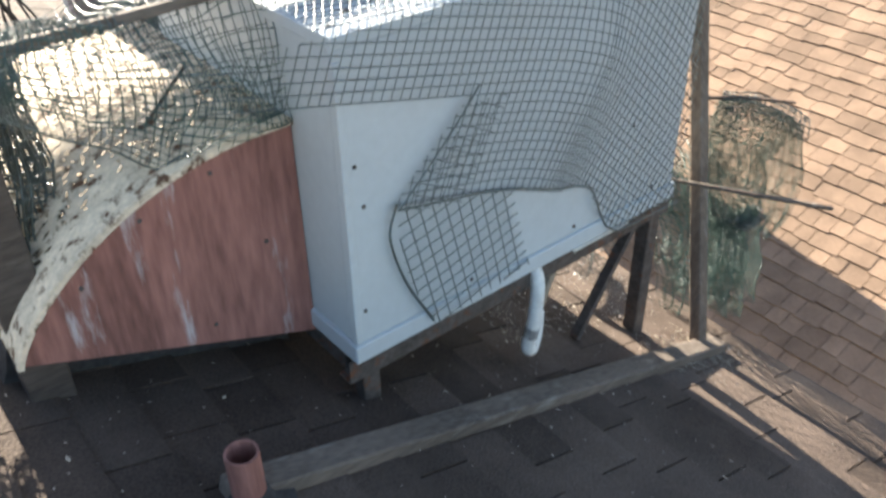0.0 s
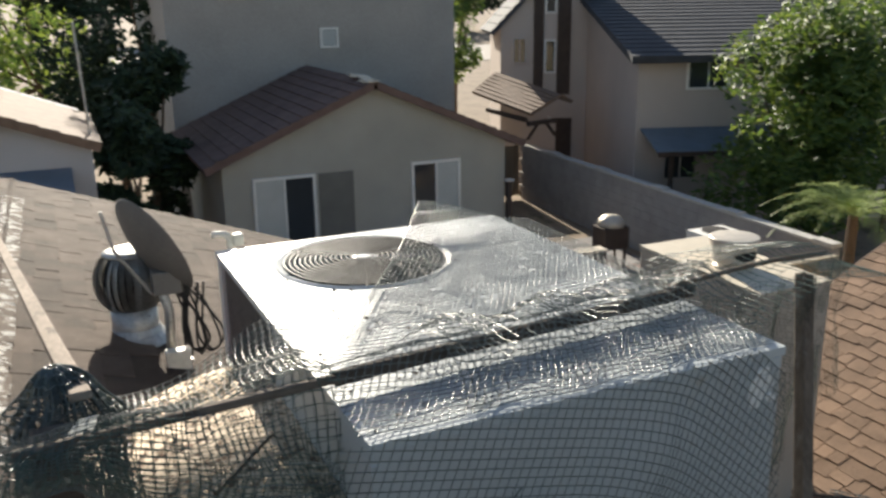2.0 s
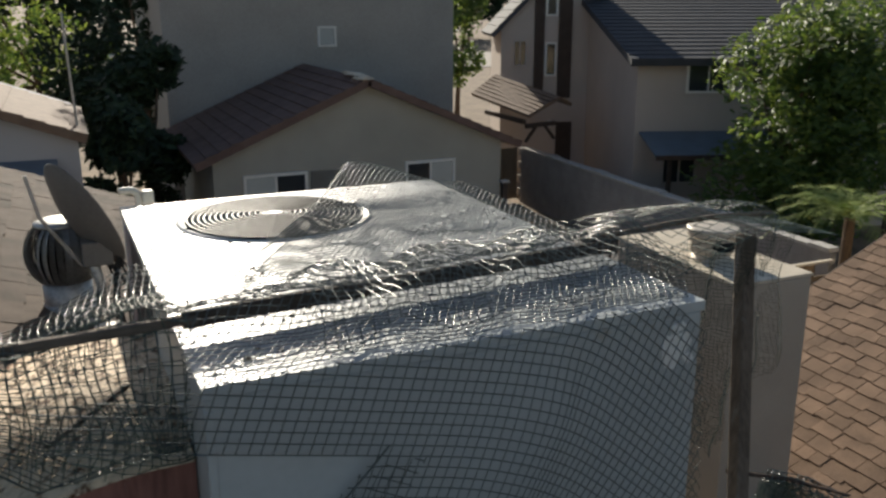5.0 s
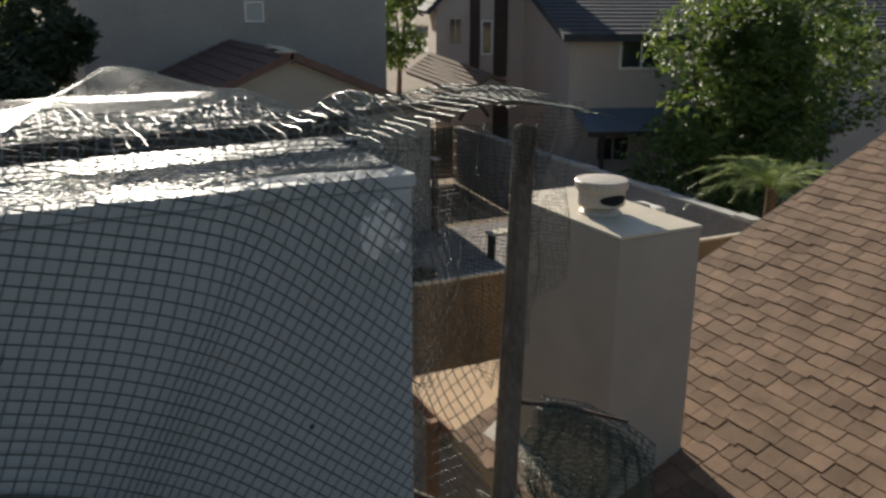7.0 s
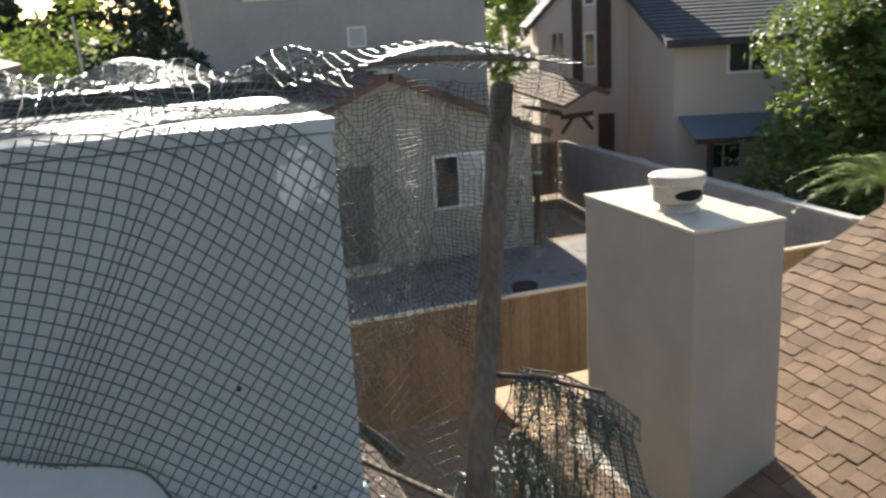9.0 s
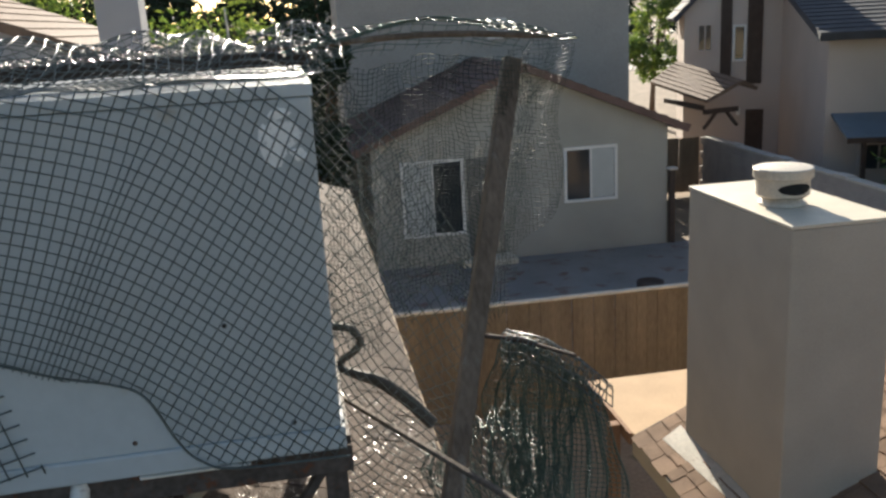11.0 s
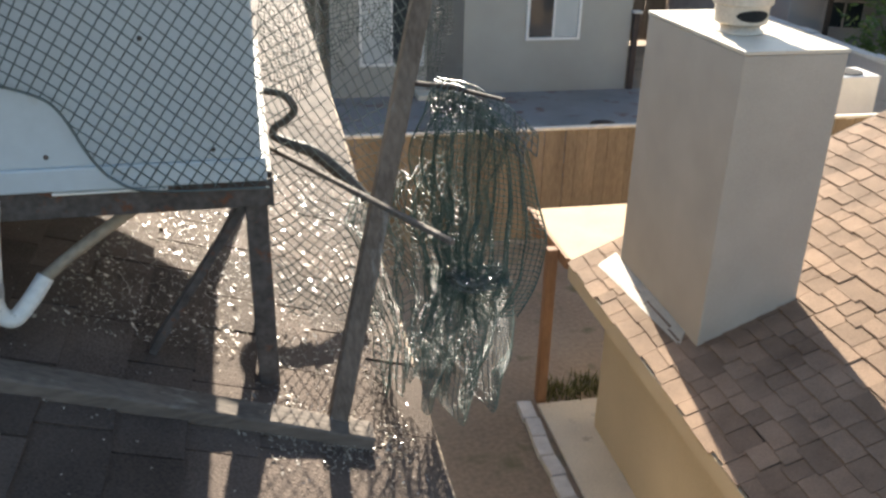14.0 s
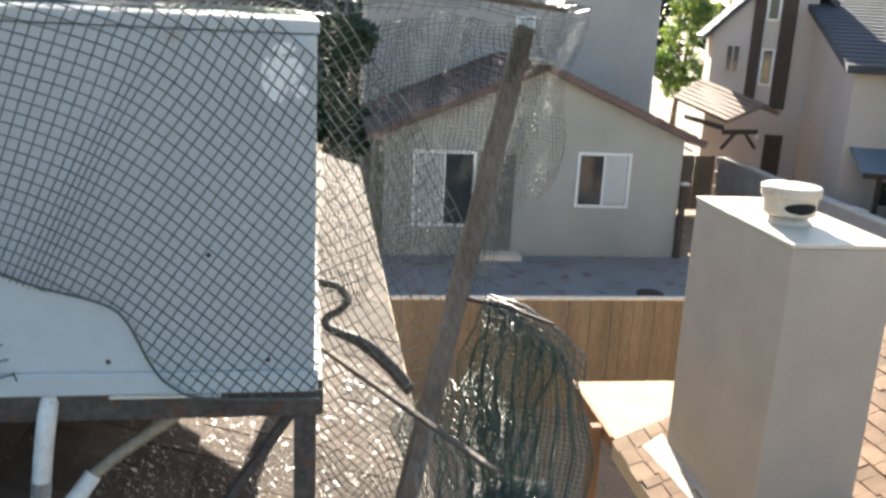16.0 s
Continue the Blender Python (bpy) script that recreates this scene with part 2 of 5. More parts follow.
def prism(bm, prof, axis, lo, hi):
    """A flat outline pushed along an axis (0 x, 1 y)."""
    def at(p, k):
        return (k, p[0], p[1]) if axis == 0 else (p[0], k, p[1])
    a = [bm.verts.new(at(p, lo)) for p in prof]
    b = [bm.verts.new(at(p, hi)) for p in prof]
    n = len(prof)
    for i in range(n):
        bm.faces.new((a[i], a[(i + 1) % n], b[(i + 1) % n], b[i]))
    bm.faces.new(a[::-1])
    bm.faces.new(b)
    bmesh.ops.recalc_face_normals(bm, faces=bm.faces)
    return bm


def smooth01(v, a, b):
    k = min(1.0, max(0.0, (v - a) / (b - a)))
    return k * k * (3 - 2 * k)


def strands(edges, r):
    """Square strands along edges ((a, b) pairs of points)."""
    E = np.array(edges, float).reshape(-1, 2, 3)
    a, b = E[:, 0], E[:, 1]
    d = b - a
    ln = np.linalg.norm(d, axis=1, keepdims=True)
    d = d / np.maximum(ln, 1e-6)
    ref = np.where(np.abs(d[:, 2:3]) > 0.8, np.array([[1.0, 0.1, 0]]), np.array([[0.1, 0, 1.0]]))
    u = np.cross(d, ref)
    u /= np.linalg.norm(u, axis=1, keepdims=True)
    v = np.cross(d, u)
    n = len(E)
    V = np.empty((n, 8, 3))
    for k, (p, q) in enumerate(((1, 0), (0, 1), (-1, 0), (0, -1))):
        off = (u * p + v * q) * r
        V[:, k], V[:, 4 + k] = a - d * r * 0.5 + off, b + d * r * 0.5 + off
    q = np.array([[0, 1, 5, 4], [1, 2, 6, 5], [2, 3, 7, 6], [3, 0, 4, 7]])
    F = (np.arange(n)[:, None, None] * 8 + q[None]).reshape(-1, 4)
    return V.reshape(-1, 3), F


def net_sheet(name, fn, nu, nv, parent, keep=None, r=0.0019, hem=(), label="", gaps=0.0, material=None):
    """Square-mesh netting: fn(i, j) gives the knot's place; keep(i, j, p) says which knots there are. Strands are cut at the edge."""
    P, cut = {}, {}
    for i in range(nu + 1):
        for j in range(nv + 1):
            p = Vector(fn(i, j))
            if keep is None or keep(i, j, p):
                P[i, j] = p
            else:
                cut[i, j] = p
    rnd = random.Random(nu * 31 + nv)
    ed = []
    for (i, j), p in P.items():
        for q in ((i + 1, j), (i, j + 1)):
            if q in P and rnd.random() >= gaps:
                ed.append((p, P[q]))
        for q in ((i + 1, j), (i, j + 1), (i - 1, j), (i, j - 1)):
            if q in cut:
                lo, hi = 0.0, 1.0
                for _ in range(5):
                    mid = (lo + hi) / 2
                    if keep(i, j, p.lerp(cut[q], mid)):
                        lo = mid
                    else:
                        hi = mid
                if lo > 0.08:
                    ed.append((p, p.lerp(cut[q], lo)))
    V, F = strands(ed, r)
    if hem:
        hv, hf = strands([e for line in hem for e in zip(line, line[1:])], r * 2.0)
        F = np.vstack((F, hf + len(V)))
        V = np.vstack((V, hv))
    return meshob(name, V.tolist(), F.tolist(), material or M_net, parent, label, smooth=True)


def wob(p, k=3.0, s=0.02):
    v = noise.noise_vector(Vector(p) * k)
    return Vector(p) + v * s


def smooth_line(pts, n=8):
    """A rounded line through points (Catmull-Rom)."""
    P = [Vector(p) for p in pts]
    P = [P[0] * 2 - P[1]] + P + [P[-1] * 2 - P[-2]]
    out = []
    for i in range(1, len(P) - 2):
        a, b, c, d = P[i - 1:i + 3]
        for k in range(n):
            t = k / n
            out.append(0.5 * ((2 * b) + (c - a) * t + (2 * a - 5 * b + 4 * c - d) * t * t + (3 * b - a - 3 * c + d) * t ** 3))
    return out + [P[-2]]


# ---- ground and yards ----
def zA(x):
    return 4.0445 - 0.35 * x


def zB(x):
    return 1.5415 + 0.45 * (x - 3.5)


V, F, n = [], [], 40
for i in range(n + 1):
    for j in range(n + 1):
        x, y = [math.copysign(abs(k / n * 2 - 1) ** 2.2, k - n / 2) * 900 for k in (i, j)]
        d = max(0, math.hypot(x, y) - 120)
        V.append((x, y, 0.02 * d if y > 0 else 0))
for i in range(n):
    for j in range(n):
        a = i * (n + 1) + j
        F.append((a, a + n + 1, a + n + 2, a + 1))
tagged(meshob("ground", V, F, M_dirt), "bare brown dirt ground of the yards", "ground", kind="structure")
slab = boxed((3.5, -4.8, 0.0), (6.2, 4.8, 0.03), 0.01)
tagged(part("patio_slab", slab, M_conc), "sunlit cream concrete patio slab by the house", "pavement", kind="structure")
slab = boxed((1.2, 8.7, 0.0), (11.4, 16.05, 0.03), 0.01)
M_cyard = mat("yard_concrete", (0.25, 0.235, 0.225), 0.9, 0.2, 1.2, fine=40, dirt=(0.2, 0.12, 0.1), dirt_at=0.6)
tagged(part("yard_slab", slab, M_cyard), "grey concrete yard slab behind the fence", "pavement", kind="structure")
slab = boxed((3, 72, 0.0), (120, 116, 0.06), 0.01)
tagged(part("road", slab, mat("pale_road", (0.42, 0.38, 0.33), 0.9, 0.1, 0.4)), "pale sunlit street beyond the houses", "road", kind="structure")


# ---- shingled roofs ----
def shingle_cells(y0, y1, length, exposure, tab, seed):
    """Rows of tabs: (along, up, width) from the eave upwards."""
    rnd = random.Random(seed)
    out, k = [], 0
    while k * exposure < length:
        y = y0 - rnd.random() * tab
        while y < y1:
            w = tab * rnd.choice((0.7, 1.0, 1.3))
            a, b = max(y, y0), min(y + w, y1)
            if b - a > 0.04:
                out.append((a, k * exposure, b - a - 0.006, rnd.random()))
            y += w
        k += 1
    return out


def tab_shape(w, e, t):
    l = e * 1.22
    return [(0, 0, 0.004), (w, 0, 0.004), (w, l, 0.0), (0, l, 0.0), (0, 0, 0.004 + t), (w, 0, 0.004 + t), (w, l, 0.004), (0, l, 0.004)]


TABF = [(0, 3, 2, 1), (4, 5, 6, 7), (0, 1, 5, 4), (1, 2, 6, 5), (2, 3, 7, 6), (3, 0, 4, 7)]


def shingle_roof(parent, frame_m, cells, exposure, m_one, m_rows, near, skip=None, t=0.011, jag=0.012):
    """frame_m: local x along the eave, y up the slope, z out. near(p): shingles that become pieces of their own."""
    V, F, meshes, count = [], [], {}, 0
    for a, u, w, r in cells:
        u += (r - 0.5) * jag
        p = frame_m @ Vector((a + w / 2, u + exposure / 2, 0))
        if skip and skip(p):
            continue
        lift = 0.004 * r
        if count < 300 and near(p):
            key = round(w, 2)
            if key not in meshes:
                me = bpy.data.meshes.new("shingle")
                me.from_pydata(tab_shape(w, exposure, t), [], TABF)
                me.materials.append(m_one)
                meshes[key] = me
            ob = new("shingle", meshes[key])
            ob.parent = parent
            ob.matrix_local = frame_m @ Matrix.Translation((a, u, 0.002 + lift)) @ Matrix.Rotation((r - 0.5) * 0.02, 4, "Z")
            count += 1
        else:
            k = len(V)
            V += [frame_m @ (Vector(v) + Vector((a, u, 0.002 + lift))) for v in tab_shape(w, exposure, t)]
            F += [[k + i for i in f] for f in TABF]
    ob = meshob("shingle_cover", V, F, m_rows, parent)
    ob["kind"] = "stuff"


def slope_frame(origin, along, up):
    x, y = Vector(along).normalized(), Vector(up).normalized()
    m = Matrix((x, y, x.cross(y))).transposed().to_4x4()
    m.translation = origin
    return m


# ---- lower house under the cooling unit ----
house_a = thing("house_wing", "single-storey house wing with a worn grey-brown shingled gable roof", "house")
Y0, Y1, XR, XE, XL = -3.2, 6.85, -0.95, 1.5, -4.75
zr = zA(XR)
roof_a = part("roof", prism(bmesh.new(), [(XE, zA(XE)), (XR, zr), (XL, zr - 0.35 * (XR - XL)), (XL, zr - 0.35 * (XR - XL) - 0.12), (XR, zr - 0.12), (XE, zA(XE) - 0.12)], 1, Y0, Y1), M_deck, house_a)
wall = prism(bmesh.new(), [(1.25, 0), (1.25, zA(1.25) - 0.13), (XR, zr - 0.13), (-4.45, zr - 0.35 * 3.5 - 0.13), (-4.45, 0)], 1, Y0 + 0.2, Y1 - 0.25)
part("wall", wall, M_stuccoB, house_a, "tan stucco wall below the eave")
part("fascia", boxed((XE, Y0, zA(XE) - 0.16), (XE + 0.025, Y1, zA(XE) - 0.005), 0.004), M_trim, house_a, "dark brown eave board")
part("drip_edge", boxed((XE + 0.026, Y0, zA(XE) - 0.05), (XE + 0.034, Y1, zA(XE) - 0.002), 0.002), M_plank, house_a, "worn drip edge")
part("rake_board", prism(bmesh.new(), [(XE, zA(XE) - 0.15), (XE, zA(XE) + 0.01), (XR, zr + 0.01), (XL, zr - 0.35 * 3.8 + 0.01), (XL, zr - 0.35 * 3.8 - 0.15), (XR, zr - 0.15)], 1, Y1, Y1 + 0.03), M_trim, house_a)

# ---- neighbouring house with the chimney ----
house_b = thing("neighbour_house", "low house with a tan shingled roof beside the gap", "house")
BX0, BX1, BY0, BY1 = 3.65, 9.6, -5.0, 4.62
roof_b = part("roof", prism(bmesh.new(), [(BX0, zB(BX0)), (BX1, zB(BX1)), (14.5, zB(BX1) - 2.3), (14.5, zB(BX1) - 2.45), (BX1, zB(BX1) - 0.13), (BX0, zB(BX0) - 0.13)], 1, BY0, BY1), M_deck, house_b)
wall = prism(bmesh.new(), [(3.92, 0), (3.92, zB(3.92) - 0.14), (BX1, zB(BX1) - 0.14), (14.2, 2.0), (14.2, 0)], 1, BY0 + 0.2, BY1 - 0.25)
part("wall", wall, M_stuccoB, house_b, "tan stucco wall in light")
part("fascia", boxed((BX0 - 0.025, BY0, zB(BX0) - 0.15), (BX0, BY1, zB(BX0) - 0.004), 0.004), M_stuccoB, house_b)
part("rake_board", prism(bmesh.new(), [(BX0, zB(BX0) - 0.15), (BX0, zB(BX0) + 0.005), (BX1, zB(BX1) + 0.005), (BX1, zB(BX1) - 0.15)], 1, BY1, BY1 + 0.03), M_trim, house_b)

# patio cover with its post
cover = thing("patio_cover", "flat peach patio cover on an orange-brown post", "patio cover")
part("slab", boxed((3.65, 4.655, 1.51), (6.7, 5.83, 1.62), 0.008), M_peach, cover)
part("edge_board", boxed((3.61, 4.655, 1.53), (3.646, 5.85, 1.635), 0.004), M_orange, cover, "orange-brown edge board")
part("post", boxed((3.51, 4.84, 0.0), (3.605, 4.935, 1.63), 0.008), M_orange, cover, "orange-brown timber post")
part("beam", boxed((3.65, 5.70, 1.35), (6.6, 5.80, 1.508), 0.006), M_orange, cover)

edging = thing("edging_blocks", "row of weathered tan edging blocks beside the patio slab", "edging", kind="structure")
re_ = random.Random(17)
for k in range(11):
    part("block", boxed((-0.07, -0.13, 0), (0.07, 0.13, 0.075), 0.012, pose(3.36 + re_.uniform(-0.012, 0.012), 4.68 - k * 0.275, -0.005, re_.uniform(-2, 2), re_.uniform(-2, 2), re_.uniform(-4, 4))), M_bcap, edging)

# ---- chimney ----
chimney = thing("chimney", "square beige stucco chimney with a pale metal cap", "chimney")
CX0, CX1, CY0, CY1, CZ = 3.957, 4.652, 2.905, 4.315, 3.80
part("shaft", boxed((CX0, CY0, 1.55), (CX1, CY1, CZ - 0.024), 0.012), M_stucco, chimney)
bm = bmesh.new()
box(bm, (CX0 - 0.005, CY0 - 0.005, CZ - 0.022), (CX1 + 0.005, CY1 + 0.005, CZ), 0.003)
part("cap", bm, M_capmetal, chimney, "pale sunlit sheet metal cap")
fc = (CX0 + 0.28, CY0 + 0.60, CZ)
part("collar", lathe(bmesh.new(), [(0.155, 0.0), (0.15, 0.014), (0.132, 0.024), (0.128, 0.062)], fc, 32), M_flue, chimney, smooth=True)
flue = part("flue_cap", lathe(bmesh.new(), [(0.128, 0.058), (0.163, 0.06), (0.172, 0.07), (0.172, 0.175), (0.188, 0.182), (0.192, 0.188), (0.192, 0.240), (0.185, 0.248), (0.10, 0.256), (0.01, 0.258)], fc, 40), M_flue, chimney, "round off-white flue cap")
# the opening is a black patch on the cap, painting its inner shade
bm = bmesh.new()
for s in range(13):
    a = radians(230 + s * 80 / 12)
    h = 0.036 * math.sin(s * math.pi / 12) ** 0.5 + 0.002
    for zz in (0.122 - h, 0.122 + h):
        bm.verts.new((fc[0] + 0.1745 * math.cos(a), fc[1] + 0.1745 * math.sin(a), fc[2] + zz))
bm.verts.ensure_lookup_table()
for s in range(12):
    bm.faces.new([bm.verts[q] for q in (2 * s, 2 * s + 2, 2 * s + 3, 2 * s + 1)])
part("vent_slot", bm, M_dark, chimney, "oval vent opening, its inner shade a black patch")
bm = bmesh.new()
v = [bm.verts.new(p) for p in ((3.79, 4.38, zB(3.79) + 0.022), (CX0 + 0.005, 4.42, zB(CX0) + 0.03), (CX0 + 0.005, 3.1, zB(CX0) + 0.03), (3.87, 2.98, zB(3.87) + 0.022))]
bm.faces.new(v)
bmesh.ops.solidify(bm, geom=bm.faces[:], thickness=0.006)
part("flashing", bm, M_flash, chimney, "cream flashing sheet along the chimney foot")

# ---- fence and block wall ----
fence = thing("board_fence", "tall brown board fence with a pale cap rail", "fence", kind="structure")
fb = bpy.data.meshes.new("board")
bmx = boxed((0, -0.012, 0.04), (0.142, 0.012, 1.565), 0.004)
bmx.to_mesh(fb)
bmx.free()
fb.materials.append(M_fence)
rf = random.Random(5)
for i in range(66):
    ob = new("board", fb)
    ob.parent = fence
    ob.matrix_local = pose(1.3 + i * 0.1445, 8.5 + rf.uniform(-0.004, 0.004), rf.uniform(-0.015, 0.01), 0, rf.uniform(-0.3, 0.3), 0)
part("cap_rail", boxed((1.25, 8.455, 1.57), (11.2, 8.545, 1.605), 0.006), M_fcap, fence, "pale cap rail")
for z in (0.35, 1.25):
    part("back_rail", boxed((1.28, 8.515, z), (11.15, 8.55, z + 0.09), 0.004), M_fence, fence)
gate = thing("back_fence", "dark board fence closing the passage beside the grey house", "fence", kind="structure")
for i in range(20):
    ob = new("board", fb)
    ob.parent = gate
    ob.matrix_local = pose(8.98 + i * 0.147, 20.75 + rf.uniform(-0.004, 0.004), 0.06 + rf.uniform(-0.015, 0.01), 0, rf.uniform(-0.3, 0.3), 0)
part("back_rail", boxed((8.98, 20.765, 1.3), (11.9, 20.80, 1.39), 0.004), M_fence, gate)
part("gate_post", boxed((8.97, 15.98, 0), (9.09, 16.09, 1.68), 0.006), M_trim, gate, "dark post at the house corner")
part("post_cap", boxed((8.93, 15.94, 1.682), (9.13, 16.13, 1.73), 0.006), M_bcap, gate, "pale post cap")
bwall = thing("block_wall", "long grey concrete block wall with pale cap blocks", "wall", kind="structure")
V, F = [], []
for r in range(8):
    for k in range(29):
        y = 8.8 + k * 0.41 + (0.2 if r % 2 else 0)
        b = len(V)
        lo, hi = (11.55, y, r * 0.2), (11.72, y + 0.402, r * 0.2 + 0.192)
        V += [(hi[0] if i & 1 else lo[0], hi[1] if i & 2 else lo[1], hi[2] if i & 4 else lo[2]) for i in range(8)]
        F += [[b + q for q in f] for f in ((0, 2, 3, 1), (4, 5, 7, 6), (0, 1, 5, 4), (1, 3, 7, 5), (3, 2, 6, 7), (2, 0, 4, 6))]
meshob("block_rows", V, F, M_block, bwall)["kind"] = "stuff"
part("mortar", boxed((11.56, 8.8, 0), (11.71, 20.7, 1.59)), M_block, bwall)
for k in range(24):
    part("cap_block", boxed((11.52, 8.8 + k * 0.49, 1.602), (11.75, 8.8 + k * 0.49 + 0.478, 1.65 + (0.03 if k % 5 == 0 else 0)), 0.006), M_bcap, bwall)
bwall.matrix_world = pose(11.5, 9.6, 0, 0, 0, -2.5) @ Matrix.Translation((-11.55, -9.6, 0))


# ---- houses behind ----
def window(name, parent, x0, x1, z0, z1, y, panes=2, blind=None, frame_m=None):
    # near-black block paints the unlit room behind the panes
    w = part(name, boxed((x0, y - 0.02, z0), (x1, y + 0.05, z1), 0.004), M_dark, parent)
    bm = bmesh.new()
    f = 0.055
    for a, b, c, d in ((x0 - f, x1 + f, z1 - 0.005, z1 + f), (x0 - f, x1 + f, z0 - f, z0 + 0.005), (x0 - f, x0 + 0.005, z0, z1), (x1 - 0.005, x1 + f, z0, z1)):
        box(bm, (a, y - 0.06, c), (b, y + 0.02, d), 0.004)
    part("window_frame", bm, frame_m or M_wframe, w)
    st = (x1 - x0) / panes
    for k in range(panes):
        part("pane", boxed((x0 + k * st + 0.015, y - 0.032, z0 + 0.015), (x0 + (k + 1) * st - 0.015, y - 0.024, z1 - 0.015)), M_blind if blind == k else M_pane, w)
        if k:
            part("mullion", boxed((x0 + k * st - 0.02, y - 0.055, z0), (x0 + k * st + 0.02, y - 0.025, z1), 0.003), frame_m or M_wframe, w)
    return w


def roof_slab(name, parent, a, b, c, d, th, material, rows=0, label=""):
    """A thick sloping sheet a-b (eave), c-d (ridge), with raised courses."""
    a, b, c, d = [Vector(p) for p in (a, b, c, d)]
    nrm = (b - a).cross(c - b).normalized()
    if nrm.z < 0:
        nrm = -nrm
    base = meshob(name, [p - nrm * th for p in (a, b, c, d)] + [a, b, c, d], TABF, material, parent, label)
    for i in range(rows):
        k0, k1 = i / rows, min(1, (i + 1.1) / rows)
        q = [a.lerp(d, k0), b.lerp(c, k0), b.lerp(c, k1), a.lerp(d, k1)]
        V = [p + nrm * 0.002 for p in q] + [q[0] + nrm * 0.03, q[1] + nrm * 0.03, q[2] + nrm * 0.004, q[3] + nrm * 0.004]
        meshob("course", V, TABF, material, base)
    return base


grey = thing("grey_house", "shaded grey gabled house with a red-brown roof edge", "house")
GX0, GX1, GP, GY = 2.2, 9.1, 5.72, 16.1
part("wall", prism(bmesh.new(), [(GX0 + 0.25, 0), (GX0 + 0.25, 2.68), (GP, 4.02), (GX1 - 0.15, 2.68), (GX1 - 0.15, 0)], 1, GY, GY + 4.8), M_grey, grey)
roof_slab("roof", grey, (GX0 - 0.15, GY - 0.3, 2.62), (GX0 - 0.15, GY + 5.0, 2.62), (GP, GY + 5.0, 4.17), (GP, GY - 0.3, 4.17), 0.14, M_greyroof, 14)
roof_slab("roof", grey, (GX1 + 0.25, GY - 0.3, 2.64), (GX1 + 0.25, GY + 5.0, 2.64), (GP, GY + 5.0, 4.17), (GP, GY - 0.3, 4.17), 0.14, M_greyroof, 14)
rg = random.Random(31)
for k in range(5):
    part("ridge_tile", boxed((-0.13, 0, 0), (0.13, 0.36, 0.035), 0.012, pose(GP + rg.uniform(-0.05, 0.05), GY - 0.36 + k * 0.3, 4.165 + 0.012 * k, rg.uniform(-6, 3), rg.uniform(-14, 14), rg.uniform(-14, 14))), M_fcap, grey, "pale broken ridge tile")
window("window", grey, 3.1, 4.33, 0.72, 2.24, GY, 2, 0)
part("door", boxed((4.46, GY - 0.03, 0.05), (5.24, GY + 0.02, 2.28), 0.01), mat("grey_door", (0.16, 0.155, 0.14), 0.8, 0.15, 3), grey, "weathered grey door panel")
window("window", grey, 6.64, 7.73, 1.19, 2.28, GY, 2, 1)
part("step", boxed((4.2, GY - 0.5, 0.03), (5.4, GY - 0.002, 0.14), 0.01), M_conc, grey)

big = thing("far_house", "tall shaded grey house behind the gabled one", "house")
BGY = 21.35
part("wall", boxed((2.25, BGY, 0), (10.12, BGY + 7, 6.9), 0.02), M_big, big)
roof_slab("roof", big, (2.1, BGY - 0.3, 6.8), (10.3, BGY - 0.3, 6.8), (10.3, BGY + 3.5, 8.4), (2.1, BGY + 3.5, 8.4), 0.15, M_slate, 16)
roof_slab("roof", big, (2.1, BGY + 7.3, 6.8), (10.3, BGY + 7.3, 6.8), (10.3, BGY + 3.5, 8.4), (2.1, BGY + 3.5, 8.4), 0.15, M_slate, 16)
window("window", big, 6.24, 6.64, 4.63, 5.05, BGY, 1, 0)
part("roof_vent", boxed((3.6, BGY - 0.06, 5.86), (4.7, BGY - 0.002, 5.94), 0.01), M_wframe, big, "pale strip on the wall")

# the two-storey house stands askew: x along its front wall, y into it
stuc = thing("stucco_house", "two-storey pinkish-beige stucco house with a dark roof", "house")
part("wall", prism(bmesh.new(), [(0, 0), (0, 4.36), (8.4, 6.4), (8.4, 0)], 0, 0.0, 11.0), M_stuc2, stuc)
roof_slab("roof", stuc, (-0.28, -0.4, 4.36), (11.4, -0.4, 4.36), (11.4, 8.8, 6.6), (-0.28, 8.8, 6.6), 0.16, M_slate, 26)
GB = 5.5
part("wall", prism(bmesh.new(), [(-2.72, 0), (-2.72, 4.95), (-0.8, 6.9), (-0.003, 6.1), (-0.003, 0)], 1, GB, GB + 2.5), M_stuc2, stuc, "gabled stair wing")
roof_slab("roof", stuc, (-3.06, GB - 0.3, 4.78), (-3.06, GB + 2.6, 4.78), (-0.8, GB + 2.6, 7.1), (-0.8, GB - 0.3, 7.1), 0.12, M_slate, 10)
roof_slab("roof", stuc, (0.5, GB - 0.3, 5.8), (0.5, GB + 2.6, 5.8), (-0.8, GB + 2.6, 7.1), (-0.8, GB - 0.3, 7.1), 0.12, M_slate, 6)
for x0, x1 in ((-1.70, -1.40), (-0.96, -0.55)):
    part("trim_board", boxed((x0, GB - 0.07, 2.85), (x1, GB - 0.002, 6.4), 0.01), M_trim, stuc, "dark brown vertical trim")
window("window", stuc, -2.31, -1.97, 3.86, 4.56, GB, 2, None, M_stuc2)
window("window", stuc, -1.31, -1.05, 3.56, 4.48, GB, 1, None, M_wframe)
window("window", stuc, -1.31, -1.05, 5.36, 6.0, GB, 1, None, M_wframe)
window("window", stuc, 1.29, 2.30, 3.56, 4.34, 0, 2)
window("window", stuc, 2.92, 4.0, 3.56, 4.34, 0, 2)
